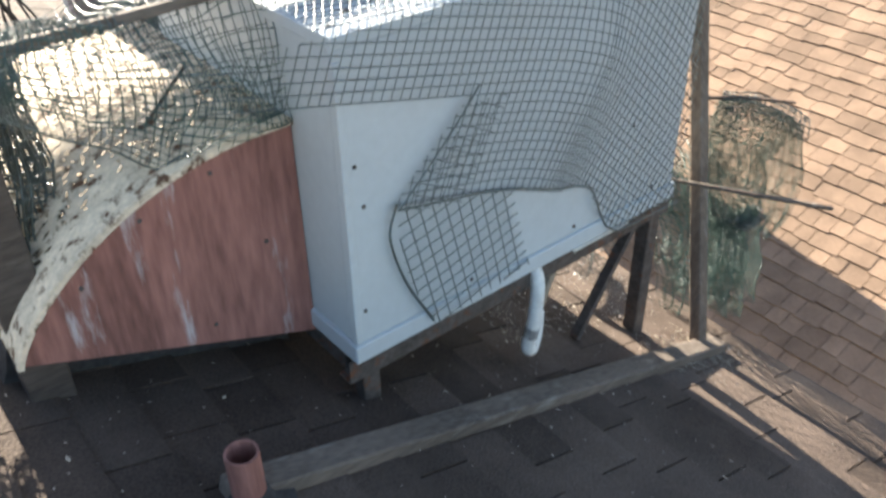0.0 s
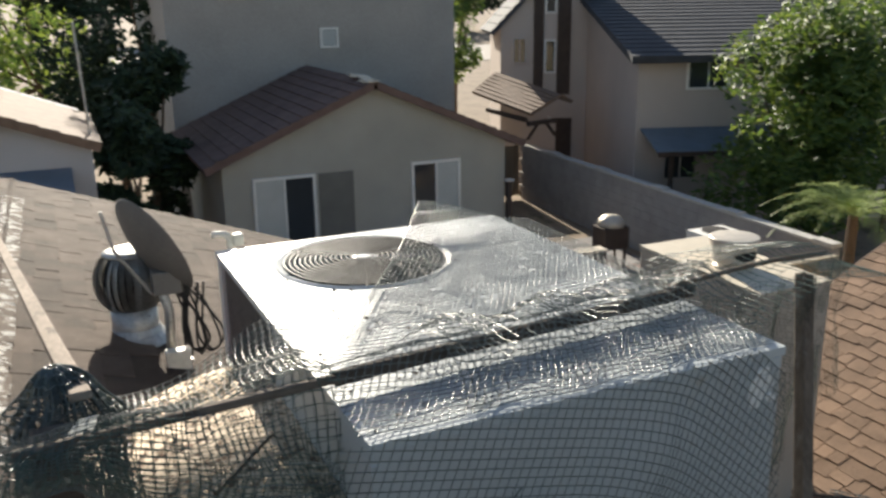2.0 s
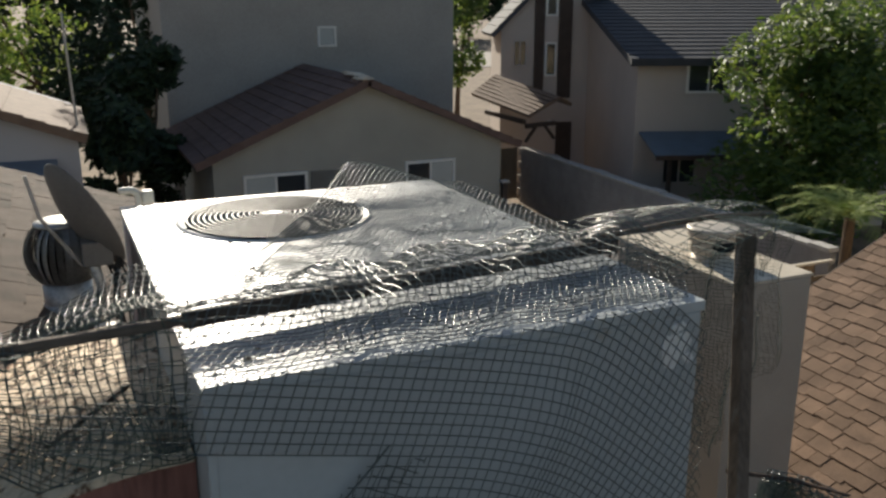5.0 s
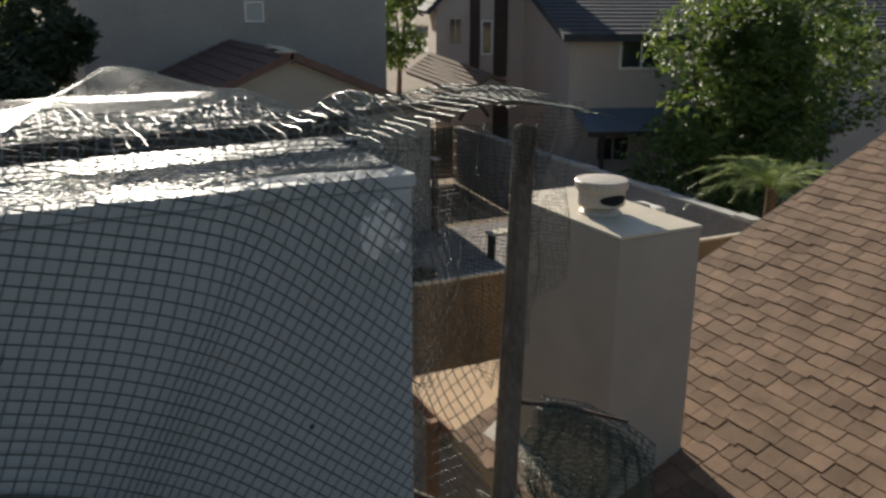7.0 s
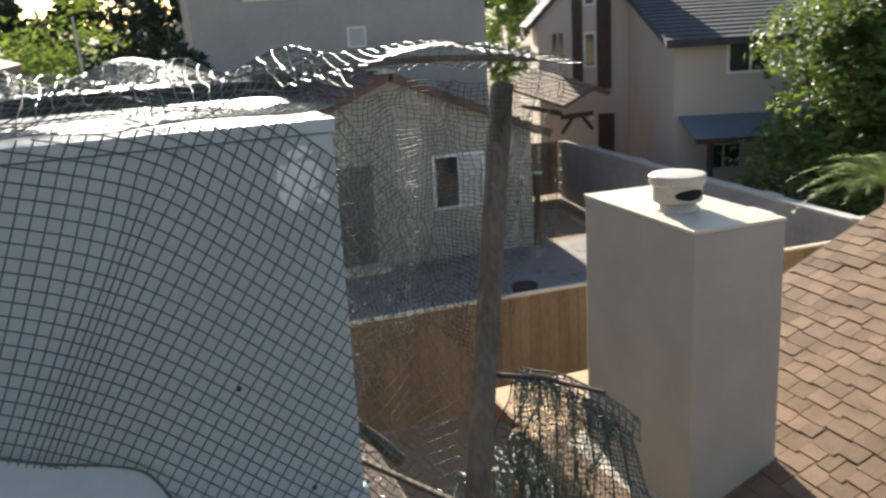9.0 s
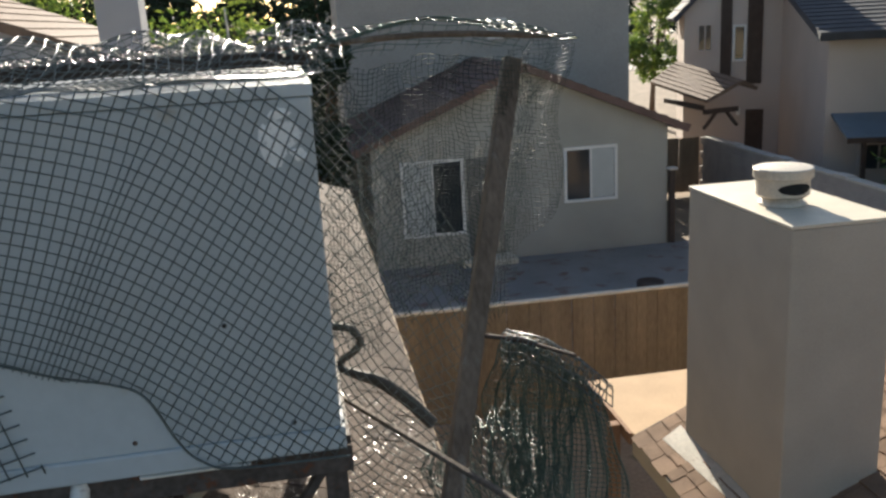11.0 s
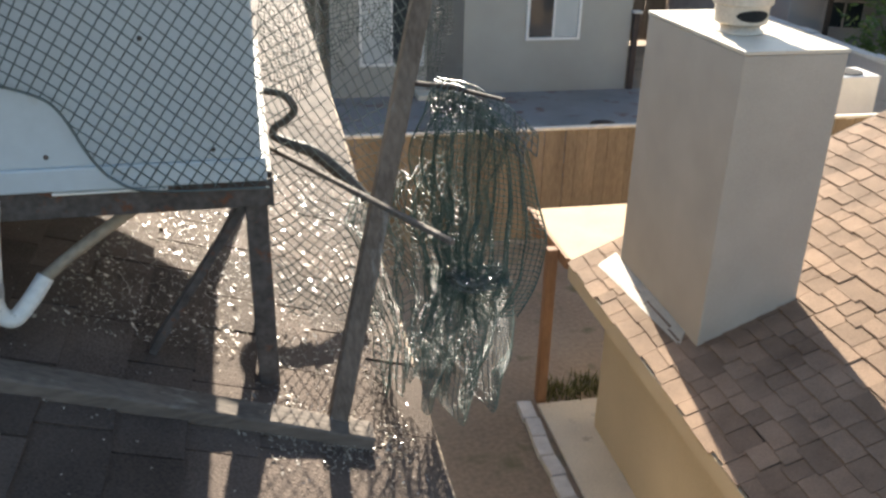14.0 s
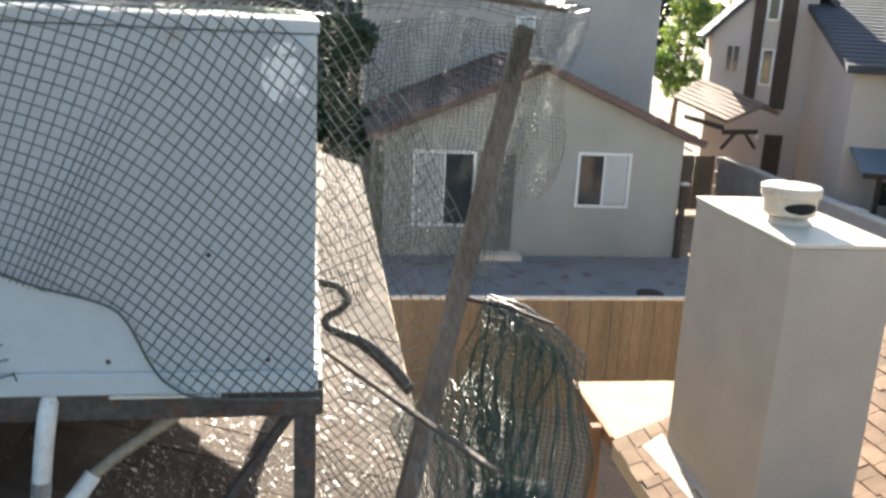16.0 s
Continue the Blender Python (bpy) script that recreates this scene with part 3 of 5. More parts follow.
part("door", boxed((-0.95, GB - 0.03, 0.0), (-0.45, GB + 0.02, 2.1), 0.01), M_trim, stuc, "dark front door")
part("wall_lamp", boxed((-1.22, GB - 0.12, 1.95), (-1.12, GB - 0.003, 2.15), 0.01), M_wframe, stuc, "small pale wall lamp")
roof_slab("awning", stuc, (0.12, -1.5, 2.2), (6.5, -1.5, 2.2), (6.5, -0.01, 2.56), (0.12, -0.01, 2.56), 0.05, M_awn, 0, "blue-grey lean-to roof")
part("fascia", boxed((0.12, -1.53, 2.08), (6.5, -1.503, 2.2), 0.006), M_trim, stuc, "dark edge of the lean-to")
for x in (0.45, 3.2, 6.0):
    part("awning_post", boxed((x, -1.45, 0), (x + 0.1, -1.35, 2.1), 0.008), M_trim, stuc)
window("window", stuc, 0.8, 1.6, 1.25, 1.82, 0, 2, None, M_stuc2)
stuc.matrix_world = pose(13.0, 16.6, 0, 0, 0, -20)
porch = thing("porch_canopy", "brown tiled canopy on dark timber posts", "canopy")
cA, cB, cC, cD = [Vector(p) for p in ((11.0, 22.0, 3.10), (11.05, 18.6, 2.83), (12.16, 18.9, 3.24), (11.95, 22.3, 3.61))]
roof_slab("roof", porch, cB, cA, cD, cC, 0.07, M_tile, 7)
roof_slab("roof", porch, (12.75, 19.2, 3.0), (12.6, 22.3, 3.3), cD + Vector((0.004, 0, 0.004)), cC + Vector((0.004, 0, 0.004)), 0.07, M_tile, 4)
for p in ((11.12, 18.85), (11.2, 21.5), (12.15, 19.1)):
    part("post", beam(bmesh.new(), (*p, 0), (*p, 2.82), 0.13, 0.13), M_trim, porch)
part("crossbeam", beam(bmesh.new(), (11.12, 18.85, 2.52), (12.15, 19.1, 2.52), 0.1, 0.12), M_trim, porch)
part("crossbeam", beam(bmesh.new(), (11.12, 18.92, 2.62), (11.2, 21.4, 2.62), 0.1, 0.12), M_trim, porch)
for p, q in (((11.12, 18.85, 2.1), (11.5, 18.94, 2.5)), ((12.15, 19.1, 2.1), (11.78, 19.0, 2.5))):
    part("bracket", beam(bmesh.new(), p, q, 0.07, 0.07), M_trim, porch)

left = thing("white_house", "white-walled house with a tan roof and a square chimney", "house")
LY = 14.0
part("wall", prism(bmesh.new(), [(-9, 0), (-9, 7.4), (-2.76, 5.05), (-1.75, 4.66), (-1.62, 4.14), (0.0, 3.52), (0.0, 0)], 1, LY, LY + 6), M_lwall, left)
roof_slab("roof", left, (-1.5, LY - 0.25, 4.71), (-1.5, LY + 6, 4.71), (-9, LY + 6, 7.6), (-9, LY - 0.25, 7.6), 0.16, M_tile, 18)
roof_slab("roof", left, (0.16, LY - 0.25, 3.60), (0.16, LY + 4, 3.60), (-1.68, LY + 4, 4.30), (-1.68, LY - 0.25, 4.30), 0.14, M_tile, 6)
part("chimney_shaft", boxed((-2.02, LY - 0.35, 3.9), (-1.33, LY + 0.35, 6.2), 0.012), M_lwall, left, "white chimney stack")
part("chimney_crown", boxed((-2.06, LY - 0.39, 6.06), (-1.29, LY + 0.39, 6.14), 0.01), M_lwall, left)
part("chimney_pot", lathe(bmesh.new(), [(0.12, 0), (0.12, 0.22), (0.16, 0.24), (0.16, 0.28)], (-1.68, LY, 6.2), 20), M_galv, left)
roof_slab("porch_roof", left, (-9, LY - 2.2, 2.62), (-0.35, LY - 2.2, 2.62), (-0.35, LY - 0.01, 3.22), (-9, LY - 0.01, 3.22), 0.1, M_awn, 0, "dark blue shaded porch roof")
part("porch_end", boxed((-0.95, LY - 2.28, 2.60), (-0.25, LY - 2.21, 2.72), 0.01), M_flash, left, "pale sunlit end board of the porch")
part("aerial_pole", tube(bmesh.new(), [(0.02, LY + 0.6, 3.5), (0.0, LY + 0.6, 4.4), (-0.03, LY + 0.6, 5.55)], 0.022, 8), M_galv, left, "thin pale aerial pole")
for x in (-4.0, -0.5):
    part("porch_post", boxed((x, LY - 2.1, 0), (x + 0.1, LY - 2.0, 2.5), 0.01), M_trim, left)


# ---- cooling unit ----
W, D, ZT, ZB = 1.15, 1.59, 5.0, 4.21
unit = thing("air_conditioner", "white packaged rooftop air conditioner with a round fan grille", "air conditioner")
cx, cy, R = 0.445, 1.235, 0.285
bm = bmesh.new()
NS = 64
per = []
for k in range(NS):
    a = k * math.tau / NS
    dx, dy = math.cos(a), math.sin(a)
    t = min((W + 0.004 - cx) / dx if dx > 1e-6 else 1e9, (-0.004 - cx) / dx if dx < -1e-6 else 1e9, (D + 0.004 - cy) / dy if dy > 1e-6 else 1e9, (-0.004 - cy) / dy if dy < -1e-6 else 1e9)
    per.append((cx + dx * t, cy + dy * t))
for cxx, cyy in ((-0.004, -0.004), (W + 0.004, -0.004), (W + 0.004, D + 0.004), (-0.004, D + 0.004)):
    k = min(range(NS), key=lambda q: (per[q][0] - cxx) ** 2 + (per[q][1] - cyy) ** 2)
    per[k] = (cxx, cyy)
inn = [bm.verts.new((cx + R * math.cos(k * math.tau / NS), cy + R * math.sin(k * math.tau / NS), ZT)) for k in range(NS)]
rim = [bm.verts.new((cx + (R + 0.02) * math.cos(k * math.tau / NS), cy + (R + 0.02) * math.sin(k * math.tau / NS), ZT + 0.006)) for k in range(NS)]
rim2 = [bm.verts.new((cx + (R + 0.03) * math.cos(k * math.tau / NS), cy + (R + 0.03) * math.sin(k * math.tau / NS), ZT)) for k in range(NS)]
outr = [bm.verts.new((*p, ZT)) for p in per]
low = [bm.verts.new((*p, ZT - 0.024)) for p in per]
dn = [bm.verts.new((v.co.x, v.co.y, ZT - 0.12)) for v in inn]
for A, B in ((dn, inn), (inn, rim), (rim, rim2), (rim2, outr), (outr, low)):
    for k in range(NS):
        bm.faces.new((A[k], B[k], B[(k + 1) % NS], A[(k + 1) % NS]))
part("top_panel", bm, M_unit, unit, "sunlit white top panel with specks of grit")
bm = bmesh.new()
for k in range(15):
    r = 0.03 + k * 0.0178
    pts = [(cx + r * math.cos(a * math.tau / 48), cy + r * math.sin(a * math.tau / 48), ZT + 0.006 + 0.012 * (1 - r / R)) for a in range(49)]
    tube(bm, pts, 0.0032, 4, False)
for k in range(6):
    a = k * math.tau / 6 + 0.2
    tube(bm, [(cx + 0.03 * math.cos(a), cy + 0.03 * math.sin(a), ZT + 0.012), (cx + (R + 0.02) * math.cos(a), cy + (R + 0.02) * math.sin(a), ZT + 0.003)], 0.004, 5)
part("fan_grille", bm, M_grille, unit, "dark wire rings over the fan")
bm = bmesh.new()
lathe(bm, [(0.055, -0.06), (0.06, -0.02), (0.05, 0.012), (0.03, 0.016)], (cx, cy, ZT), 20)
part("hub_cover", bm, M_unit, unit, "pale round hub plate", smooth=True)
for k in range(4):
    a0 = k * math.tau / 4
    bm = bmesh.new()
    q = []
    for r in (0.06, 0.27):
        for s, zz in ((-0.5, -0.10), (0.5, -0.04)):
            a = a0 + s * (0.7 if r < 0.1 else 0.55)
            q.append(bm.verts.new((cx + r * math.cos(a), cy + r * math.sin(a), ZT + zz)))
    bm.faces.new((q[0], q[1], q[3], q[2]))
    bmesh.ops.solidify(bm, geom=bm.faces[:], thickness=0.004)
    part("fan_blade", bm, M_fan, unit)
# black sheet below the blades: the well's shade put in as colour
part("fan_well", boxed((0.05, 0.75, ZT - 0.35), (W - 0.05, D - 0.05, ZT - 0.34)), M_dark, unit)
part("front_panel", boxed((0.0, 0.0, ZB + 0.05), (W, 0.022, ZT - 0.026), 0.006), M_unit, unit, "shaded bluish-white front panel")
part("left_panel", boxed((0.002, 0.024, ZB + 0.05), (0.022, 0.82, ZT - 0.026), 0.005), M_unit, unit)
part("right_panel", boxed((W - 0.022, 0.024, ZB + 0.05), (W - 0.002, D - 0.01, ZT - 0.026), 0.005), M_unit, unit)
part("rear_panel", boxed((0.06, D - 0.022, ZB + 0.05), (W - 0.024, D, ZT - 0.026), 0.005), M_unit, unit)
# black backing paints the shade seen between the coil fins
coil = part("coil", boxed((0.028, 0.83, ZB + 0.06), (0.034, D - 0.055, ZT - 0.05)), M_dark, unit, "condenser coil with a black backing as shade between its fins")
finm = bpy.data.meshes.new("fin")
fb_ = boxed((0.012, 0, ZB + 0.06), (0.027, 0.008, ZT - 0.05))
fb_.to_mesh(finm)
fb_.free()
finm.materials.append(M_coil)
for k in range(41):
    f = new("fin", finm)
    f.parent, f.matrix_local = coil, pose(0, 0.832 + k * 0.0172, 0)
part("corner_post", boxed((0.0, D - 0.05, ZB + 0.05), (0.058, D, ZT - 0.026), 0.004), M_unit, unit)
part("base_pan", boxed((-0.008, -0.008, ZB), (W + 0.008, D + 0.008, ZB + 0.052), 0.005), M_unit, unit)
part("seam_strip", boxed((-0.002, -0.004, ZB + 0.055), (0.016, 0.02, ZT - 0.05), 0.003), M_unit, unit)
scr = bpy.data.meshes.new("screw")
b = lathe(bmesh.new(), [(0.0055, 0), (0.005, 0.0025), (0.0025, 0.004)], (0, 0, 0), 8)
b.to_mesh(scr)
b.free()
scr.materials.append(M_steel)
for x, z in ((0.03, 4.72), (0.045, 4.62), (0.03, 4.35), (0.35, 4.285), (0.72, 4.285), (1.05, 4.285), (0.93, 4.52)):
    s = new("screw", scr)
    s.parent, s.matrix_local = unit, pose(x, -0.0005, z, 90)
for k in range(8):
    a = k * math.tau / 8 + 0.3
    s = new("screw", scr)
    s.parent, s.matrix_local = unit, pose(cx + (R + 0.035) * math.cos(a), cy + (R + 0.035) * math.sin(a), ZT)
for x, y in ((0.03, 0.05), (0.05, 0.5), (0.03, 1.0), (0.04, 1.5), (0.3, 1.55), (0.8, 1.55), (1.1, 1.5), (1.11, 0.9), (1.1, 0.3)):
    s = new("screw", scr)
    s.parent, s.matrix_local = unit, pose(x, y, ZT)
rs = random.Random(11)
for nq, (px, pz, sx, sz) in enumerate(((1.068, 4.865, 0.03, 0.028), (1.10, 4.90, 0.035, 0.03), (1.075, 4.915, 0.024, 0.026), (1.055, 4.89, 0.016, 0.035), (1.115, 4.862, 0.018, 0.014), (1.085, 4.945, 0.03, 0.012))):
    q = []
    for k in range(11):
        a = k * math.tau / 11
        s = rs.uniform(0.65, 1.1)
        q.append((px + math.cos(a) * sx * s, pz + math.sin(a) * sz * s))
    bm = prism(bmesh.new(), q, 1, -0.0008 - 0.0007 * nq, 0.006)
    part("label_scrap", bm, M_sticker, unit, "torn white scrap of a paper label")
unit.matrix_world = pose(0, 0, 0, 0, 0, 1.1)
# grit on top
V, F = [], []
for k in range(120):
    x, y = rs.uniform(0.02, 1.1), rs.uniform(0.05, 1.55)
    if math.hypot(x - cx, y - cy) < R + 0.03 or (k > 40 and x > 0.35):
        continue
    s, o, a = rs.uniform(0.002, 0.008), len(V), rs.random() * 6
    V += [(x + s * math.cos(a + q) * (1.6 if q in (0, 3.14) else 0.7), y + s * math.sin(a + q), ZT + (0.001 if q != 1.57 else 0.004)) for q in (0, 1.57, 3.14, 4.71)]
    V += [(x, y, ZT + 0.005)]
    F += [(o, o + 1, o + 4), (o + 1, o + 2, o + 4), (o + 2, o + 3, o + 4), (o + 3, o, o + 4)]
tagged(meshob("grit", V, F, M_bark), "dry leaf bits and grit on the panel", "debris", kind="stuff")

pipe = thing("service_pipe", "short pale pipe elbow standing behind the unit", "pipe")
part("elbow", tube(bmesh.new(), smooth_line([(0.035, 1.68, zA(0.035)), (0.035, 1.68, 4.85), (0.035, 1.68, 5.0), (0.02, 1.68, 5.035), (-0.03, 1.675, 5.04)], 6), 0.013, 10), M_flash, pipe, smooth=True)
part("cap", boxed((0.045, 1.66, 4.99), (0.085, 1.70, 5.035), 0.006), M_flash, pipe, "pale capped fitting")

# stand
stand = thing("unit_stand", "dark steel angle stand under the air conditioner", "stand")
for y in (0.03, D - 0.05):
    bm = boxed((-0.02, y - 0.02, ZB - 0.065), (W + 0.02, y - 0.014, ZB - 0.002), 0.002)
    box(bm, (-0.02, y - 0.014, ZB - 0.065), (W + 0.02, y + 0.03, ZB - 0.059), 0.002)
    part("cross_rail", bm, M_steel, stand)
for x in (0.0, W - 0.02):
    part("side_rail", boxed((x, 0.06, ZB - 0.06), (x + 0.04, D - 0.075, ZB - 0.003), 0.003), M_steel, stand)
for x in (0.05, W - 0.02):
    for y in (0.03, D - 0.06):
        bm = bmesh.new()
        beam(bm, (x, y + 0.02, zA(x) + 0.012), (x, y + 0.02, ZB - 0.06), 0.05, 0.05, up=(0, 1, 0), bevel=0.004)
        part("leg", bm, M_steel, stand)
bm = beam(bmesh.new(), (W - 0.04, 0.075, ZB - 0.07), (0.86, 0.075, zA(0.86) + 0.02), 0.035, 0.02, bevel=0.003)
part("brace", bm, M_steel, stand)
bm = beam(bmesh.new(), (W - 0.01, 0.10, ZB - 0.08), (W - 0.01, 0.62, zA(W) + 0.02), 0.035, 0.02, up=(1, 0, 0), bevel=0.003)
part("brace", bm, M_steel, stand)
for a, b_ in ((0.72, 0.95),):
    part("shim", boxed((a, -0.012, ZB - 0.006), (b_, 0.05, ZB - 0.001), 0.001), M_flash, stand, "bright metal shim")

stand.matrix_world = pose(0, 0, 0, 0, 0, 1.1)

# insulated drain line
drain = thing("drain_line", "sagging drain hose wrapped in dirty white foam", "hose")
pts = smooth_line([(0.595, 0.05, 4.215), (0.59, 0.01, 4.16), (0.575, 0.0, 4.04), (0.565, 0.01, 3.95), (0.59, 0.02, 3.915), (0.625, 0.04, 3.945), (0.66, 0.07, 3.99)], 7)
part("foam_sleeve", tube(bmesh.new(), pts, 0.02, 10), M_white, drain, smooth=True)
part("tape_band", tube(bmesh.new(), [(0.572, 0.0, 4.02), (0.568, 0.004, 3.985)], 0.0215, 10), M_galv, drain)
pts = smooth_line([(0.655, 0.068, 3.985), (0.72, 0.10, 4.03), (0.83, 0.16, 4.09), (0.95, 0.3, 4.13), (1.0, 0.6, 4.12)], 7)
part("bare_pipe", tube(bmesh.new(), pts, 0.014, 10), mat("tan_hose", (0.32, 0.26, 0.19), 0.6, 0.25, 20), drain, smooth=True)
whip = thing("electrical_whip", "grey-brown flexible conduit looping beside the unit", "conduit")
pts = smooth_line([(W - 0.03, 1.0, 4.16), (1.17, 1.0, 4.15), (1.22, 1.0, 4.135), (1.25, 1.0, 4.09), (1.225, 1.0, 4.055), (1.185, 1.0, 4.03), (1.18, 1.0, 4.0), (1.23, 0.99, 3.975), (1.31, 0.98, 3.94), (1.40, 0.97, 3.86), (1.47, 0.95, 3.78)], 8)
part("flex_conduit", tube(bmesh.new(), pts, [0.0135 + 0.010 * smooth01(k, len(pts) * 0.6, len(pts) * 0.85) for k in range(len(pts))], 10), mat("dark_flex", (0.085, 0.075, 0.065), 0.6, 0.3, 40), whip, smooth=True)
stick = thing("loose_stick", "pale weathered stick jutting from under the unit", "stick")
part("stick", beam(bmesh.new(), (1.155, 0.42, 4.16), (1.50, -0.315, 4.188), 0.013, 0.012, bevel=0.003), M_woodx, stick)
# ---- red duct elbow ----
duct = thing("duct_elbow", "rusty red sheet metal duct elbow with a peeling pale top", "duct")
def duct_z(x):
    """Height of the elbow's rounded back."""
    c = min(1.0, max(0.0, (-0.05 - x) / 0.6))
    return 4.44 + 0.33 * math.sqrt(1 - c * c) ** 1.45


prof = []
for k in range(20):
    x = -0.05 - 0.6 * math.cos(radians(90 * k / 19))
    prof.append((x, duct_z(x)))
prof += [(-0.004, 4.771), (-0.004, 4.195)]
bm = bmesh.new()
a_ = [bm.verts.new((x, 0.185, z)) for x, z in prof]
bm.faces.new(a_)
ext = bmesh.ops.extrude_face_region(bm, geom=bm.faces[:])
bmesh.ops.translate(bm, vec=(0, 0.86, 0), verts=[e for e in ext["geom"] if isinstance(e, bmesh.types.BMVert)])
bmesh.ops.recalc_face_normals(bm, faces=bm.faces)
part("elbow_body", bm, M_rust, duct)
V, F = [], []
top = prof[:-1]
for x, z in top:
    for y, e in ((0.178, 0.006), (1.05, 0.006), (0.178, 0.0), (1.05, 0.0)):
        V.append((x - e * 0.6, y, z + e))
for k in range(len(top) - 1):
    o, p = 4 * k, 4 * k + 4
    F += [(o, p, p + 1, o + 1), (o + 2, o + 3, p + 3, p + 2), (o, o + 2, p + 2, p), (o + 1, p + 1, p + 3, o + 3)]
part_top = meshob("top_skin", V, F, M_ductop, duct, "pale peeling coat with rust spots", smooth=True)
bm = bmesh.new()
for k in range(len(top) - 1):
    beam(bm, (top[k][0], 0.182, top[k][1] - 0.004), (top[k + 1][0], 0.182, top[k + 1][1] - 0.004), 0.012, 0.014, up=(0, 1, 0), bevel=0.0)
part("seam_flange", bm, M_ductop, duct)
# added dark block that closes the shaded gap below the duct
bm = prism(bmesh.new(), [(-0.68, zA(-0.68) + 0.005), (-0.66, zA(-0.66) + 0.06), (-0.635, 4.428), (-0.03, 4.20), (-0.02, zA(-0.02) + 0.06), (0.0, zA(0.0) + 0.005)], 1, 0.34, 1.0)
part("gap_filler", bm, M_tar, duct, "added dark filler in the shaded gap under the duct")
for x, z in ((-0.5, 4.56), (-0.36, 4.66), (-0.2, 4.71), (-0.1, 4.5), (-0.25, 4.34)):
    s = new("rivet", scr)
    s.parent, s.matrix_local = duct, pose(x, 0.1845, z, 90)

# plumbing stub
stub = thing("vent_stub", "short open rust-red vent pipe in the roof", "vent pipe")
px, py = -0.385, -0.188
bm = bmesh.new()
n = 20
rings = []
for r, z in ((0.034, zA(px) - 0.03), (0.034, 4.335), (0.029, 4.335), (0.029, zA(px) - 0.02)):
    rings.append([bm.verts.new((px + r * math.cos(k * math.tau / n), py + r * math.sin(k * math.tau / n), z)) for k in range(n)])
for A, B in zip(rings, rings[1:]):
    for k in range(n):
        bm.faces.new((A[k], A[(k + 1) % n], B[(k + 1) % n], B[k]))
part("pipe", bm, M_rust, stub, smooth=False)
part("lead_flange", lathe(bmesh.new(), [(0.09, 0.0), (0.05, 0.025), (0.036, 0.05)], (px, py, zA(px)), 20), M_tar, stub)

# ---- timber net frame ----
tframe = thing("net_frame", "makeshift weathered timber frame holding the netting", "frame")
part("leaning_post", beam(bmesh.new(), (1.275, -0.10, zA(1.275) + 0.02), (1.665, 0.45, 5.0), 0.047, 0.042, up=(0, 1, 0), bevel=0.005), M_wood, tframe, "leaning weathered post")
# tall dark rail also stands in for the shadow band on the panel
part("top_rail", beam(bmesh.new(), (0.0, 0.255, 5.042), (1.16, 0.395, 5.039), 0.022, 0.036, bevel=0.004), M_rail, tframe)
part("thin_rail", beam(bmesh.new(), (-0.67, 0.175, 5.047), (0.03, 0.255, 5.043), 0.018, 0.021, bevel=0.003), M_woodx, tframe, "thin brown batten")
part("tie_stick", tube(bmesh.new(), smooth_line([(1.06, 0.40, 5.055), (1.25, 0.41, 5.068), (1.5, 0.43, 5.072), (1.78, 0.475, 5.05)], 4), [0.008] * 12 + [0.006], 8), M_wood, tframe, "thin grey stick")
part("bottom_rail", beam(bmesh.new(), (-0.42, -0.165, zA(-0.42) + 0.035), (1.36, -0.12, zA(1.36) + 0.035), 0.075, 0.04, bevel=0.006), M_woodx, tframe)
part("short_post", beam(bmesh.new(), (-0.60, 0.30, 4.25), (-0.60, 0.30, 5.02), 0.09, 0.09, up=(0, 1, 0), bevel=0.006), M_rail, tframe)
brace = thing("long_plank", "long weathered plank leaning from the ridge to the frame", "plank")
part("plank", beam(bmesh.new(), (-0.985, 4.81, 4.425), (-0.535, 0.36, 5.065), 0.046, 0.02, bevel=0.004), M_oldplank, brace)

# ---- netting ----
nets = thing("bird_netting", "dark green plastic bird netting draped over unit and frame", "netting")
C = 0.0285
TL, TR = radians(-13), radians(-42)
DL, DR = Vector((math.cos(TL), 0, math.sin(TL))), Vector((math.cos(TR), 0, math.sin(TR)))
CR = Vector((math.sin((TL + TR) / 2), 0, -math.cos((TL + TR) / 2))) / math.cos((TR - TL) / 2)
PIV, CF = Vector((0.84, 0, 4.95)), 0.024


def front(i, j):
    """Rows run gently down, then turn down steeply at a soft crease."""
    row = j - 8
    u, d = (i - 49) * CF, max(0.001, row * CF * math.tan((TL - TR) / 2))
    s = u - 0.52 * d * math.tanh(u / d)
    root = math.sqrt(s * s + 0.09 ** 2)
    p = PIV + CR * (row * CF) + DL * ((s - root) / 2) + DR * ((s + root) / 2)
    bulge = 0.016 + 0.03 * math.exp(-(s / 0.12) ** 2) * smooth01(row, 0, 8) + 0.006 * math.sin(p.z * 9 + p.x * 4)
    return (p.x, -bulge, p.z)


HEM = [(0.12, 4.59), (0.40, 4.53), (0.59, 4.46), (0.70, 4.428), (0.76, 4.39), (0.81, 4.285), (0.85, 4.235), (0.92, 4.207), (1.16, 4.20)]


def hem_z(x):
    for (a, b), (c, d) in zip(HEM, HEM[1:]):
        if a <= x <= c:
            return b + (d - b) * (x - a) / (c - a)
    return 4.2


def front_keep(i, j, p):
    if not -0.28 < p.x < 1.158 or p.z > 5.012:
        return False
    if p.z > 4.676 - 0.231 * (p.x - 0.84):
        return True
    if p.x < 0.12 or p.z < hem_z(p.x):
        return False
    return p.x > 0.35 or p.z < 4.60 + 0.22 * (p.x - 0.12) / 0.23


hemline = [Vector((x, -0.022, z)) for x, z in HEM]
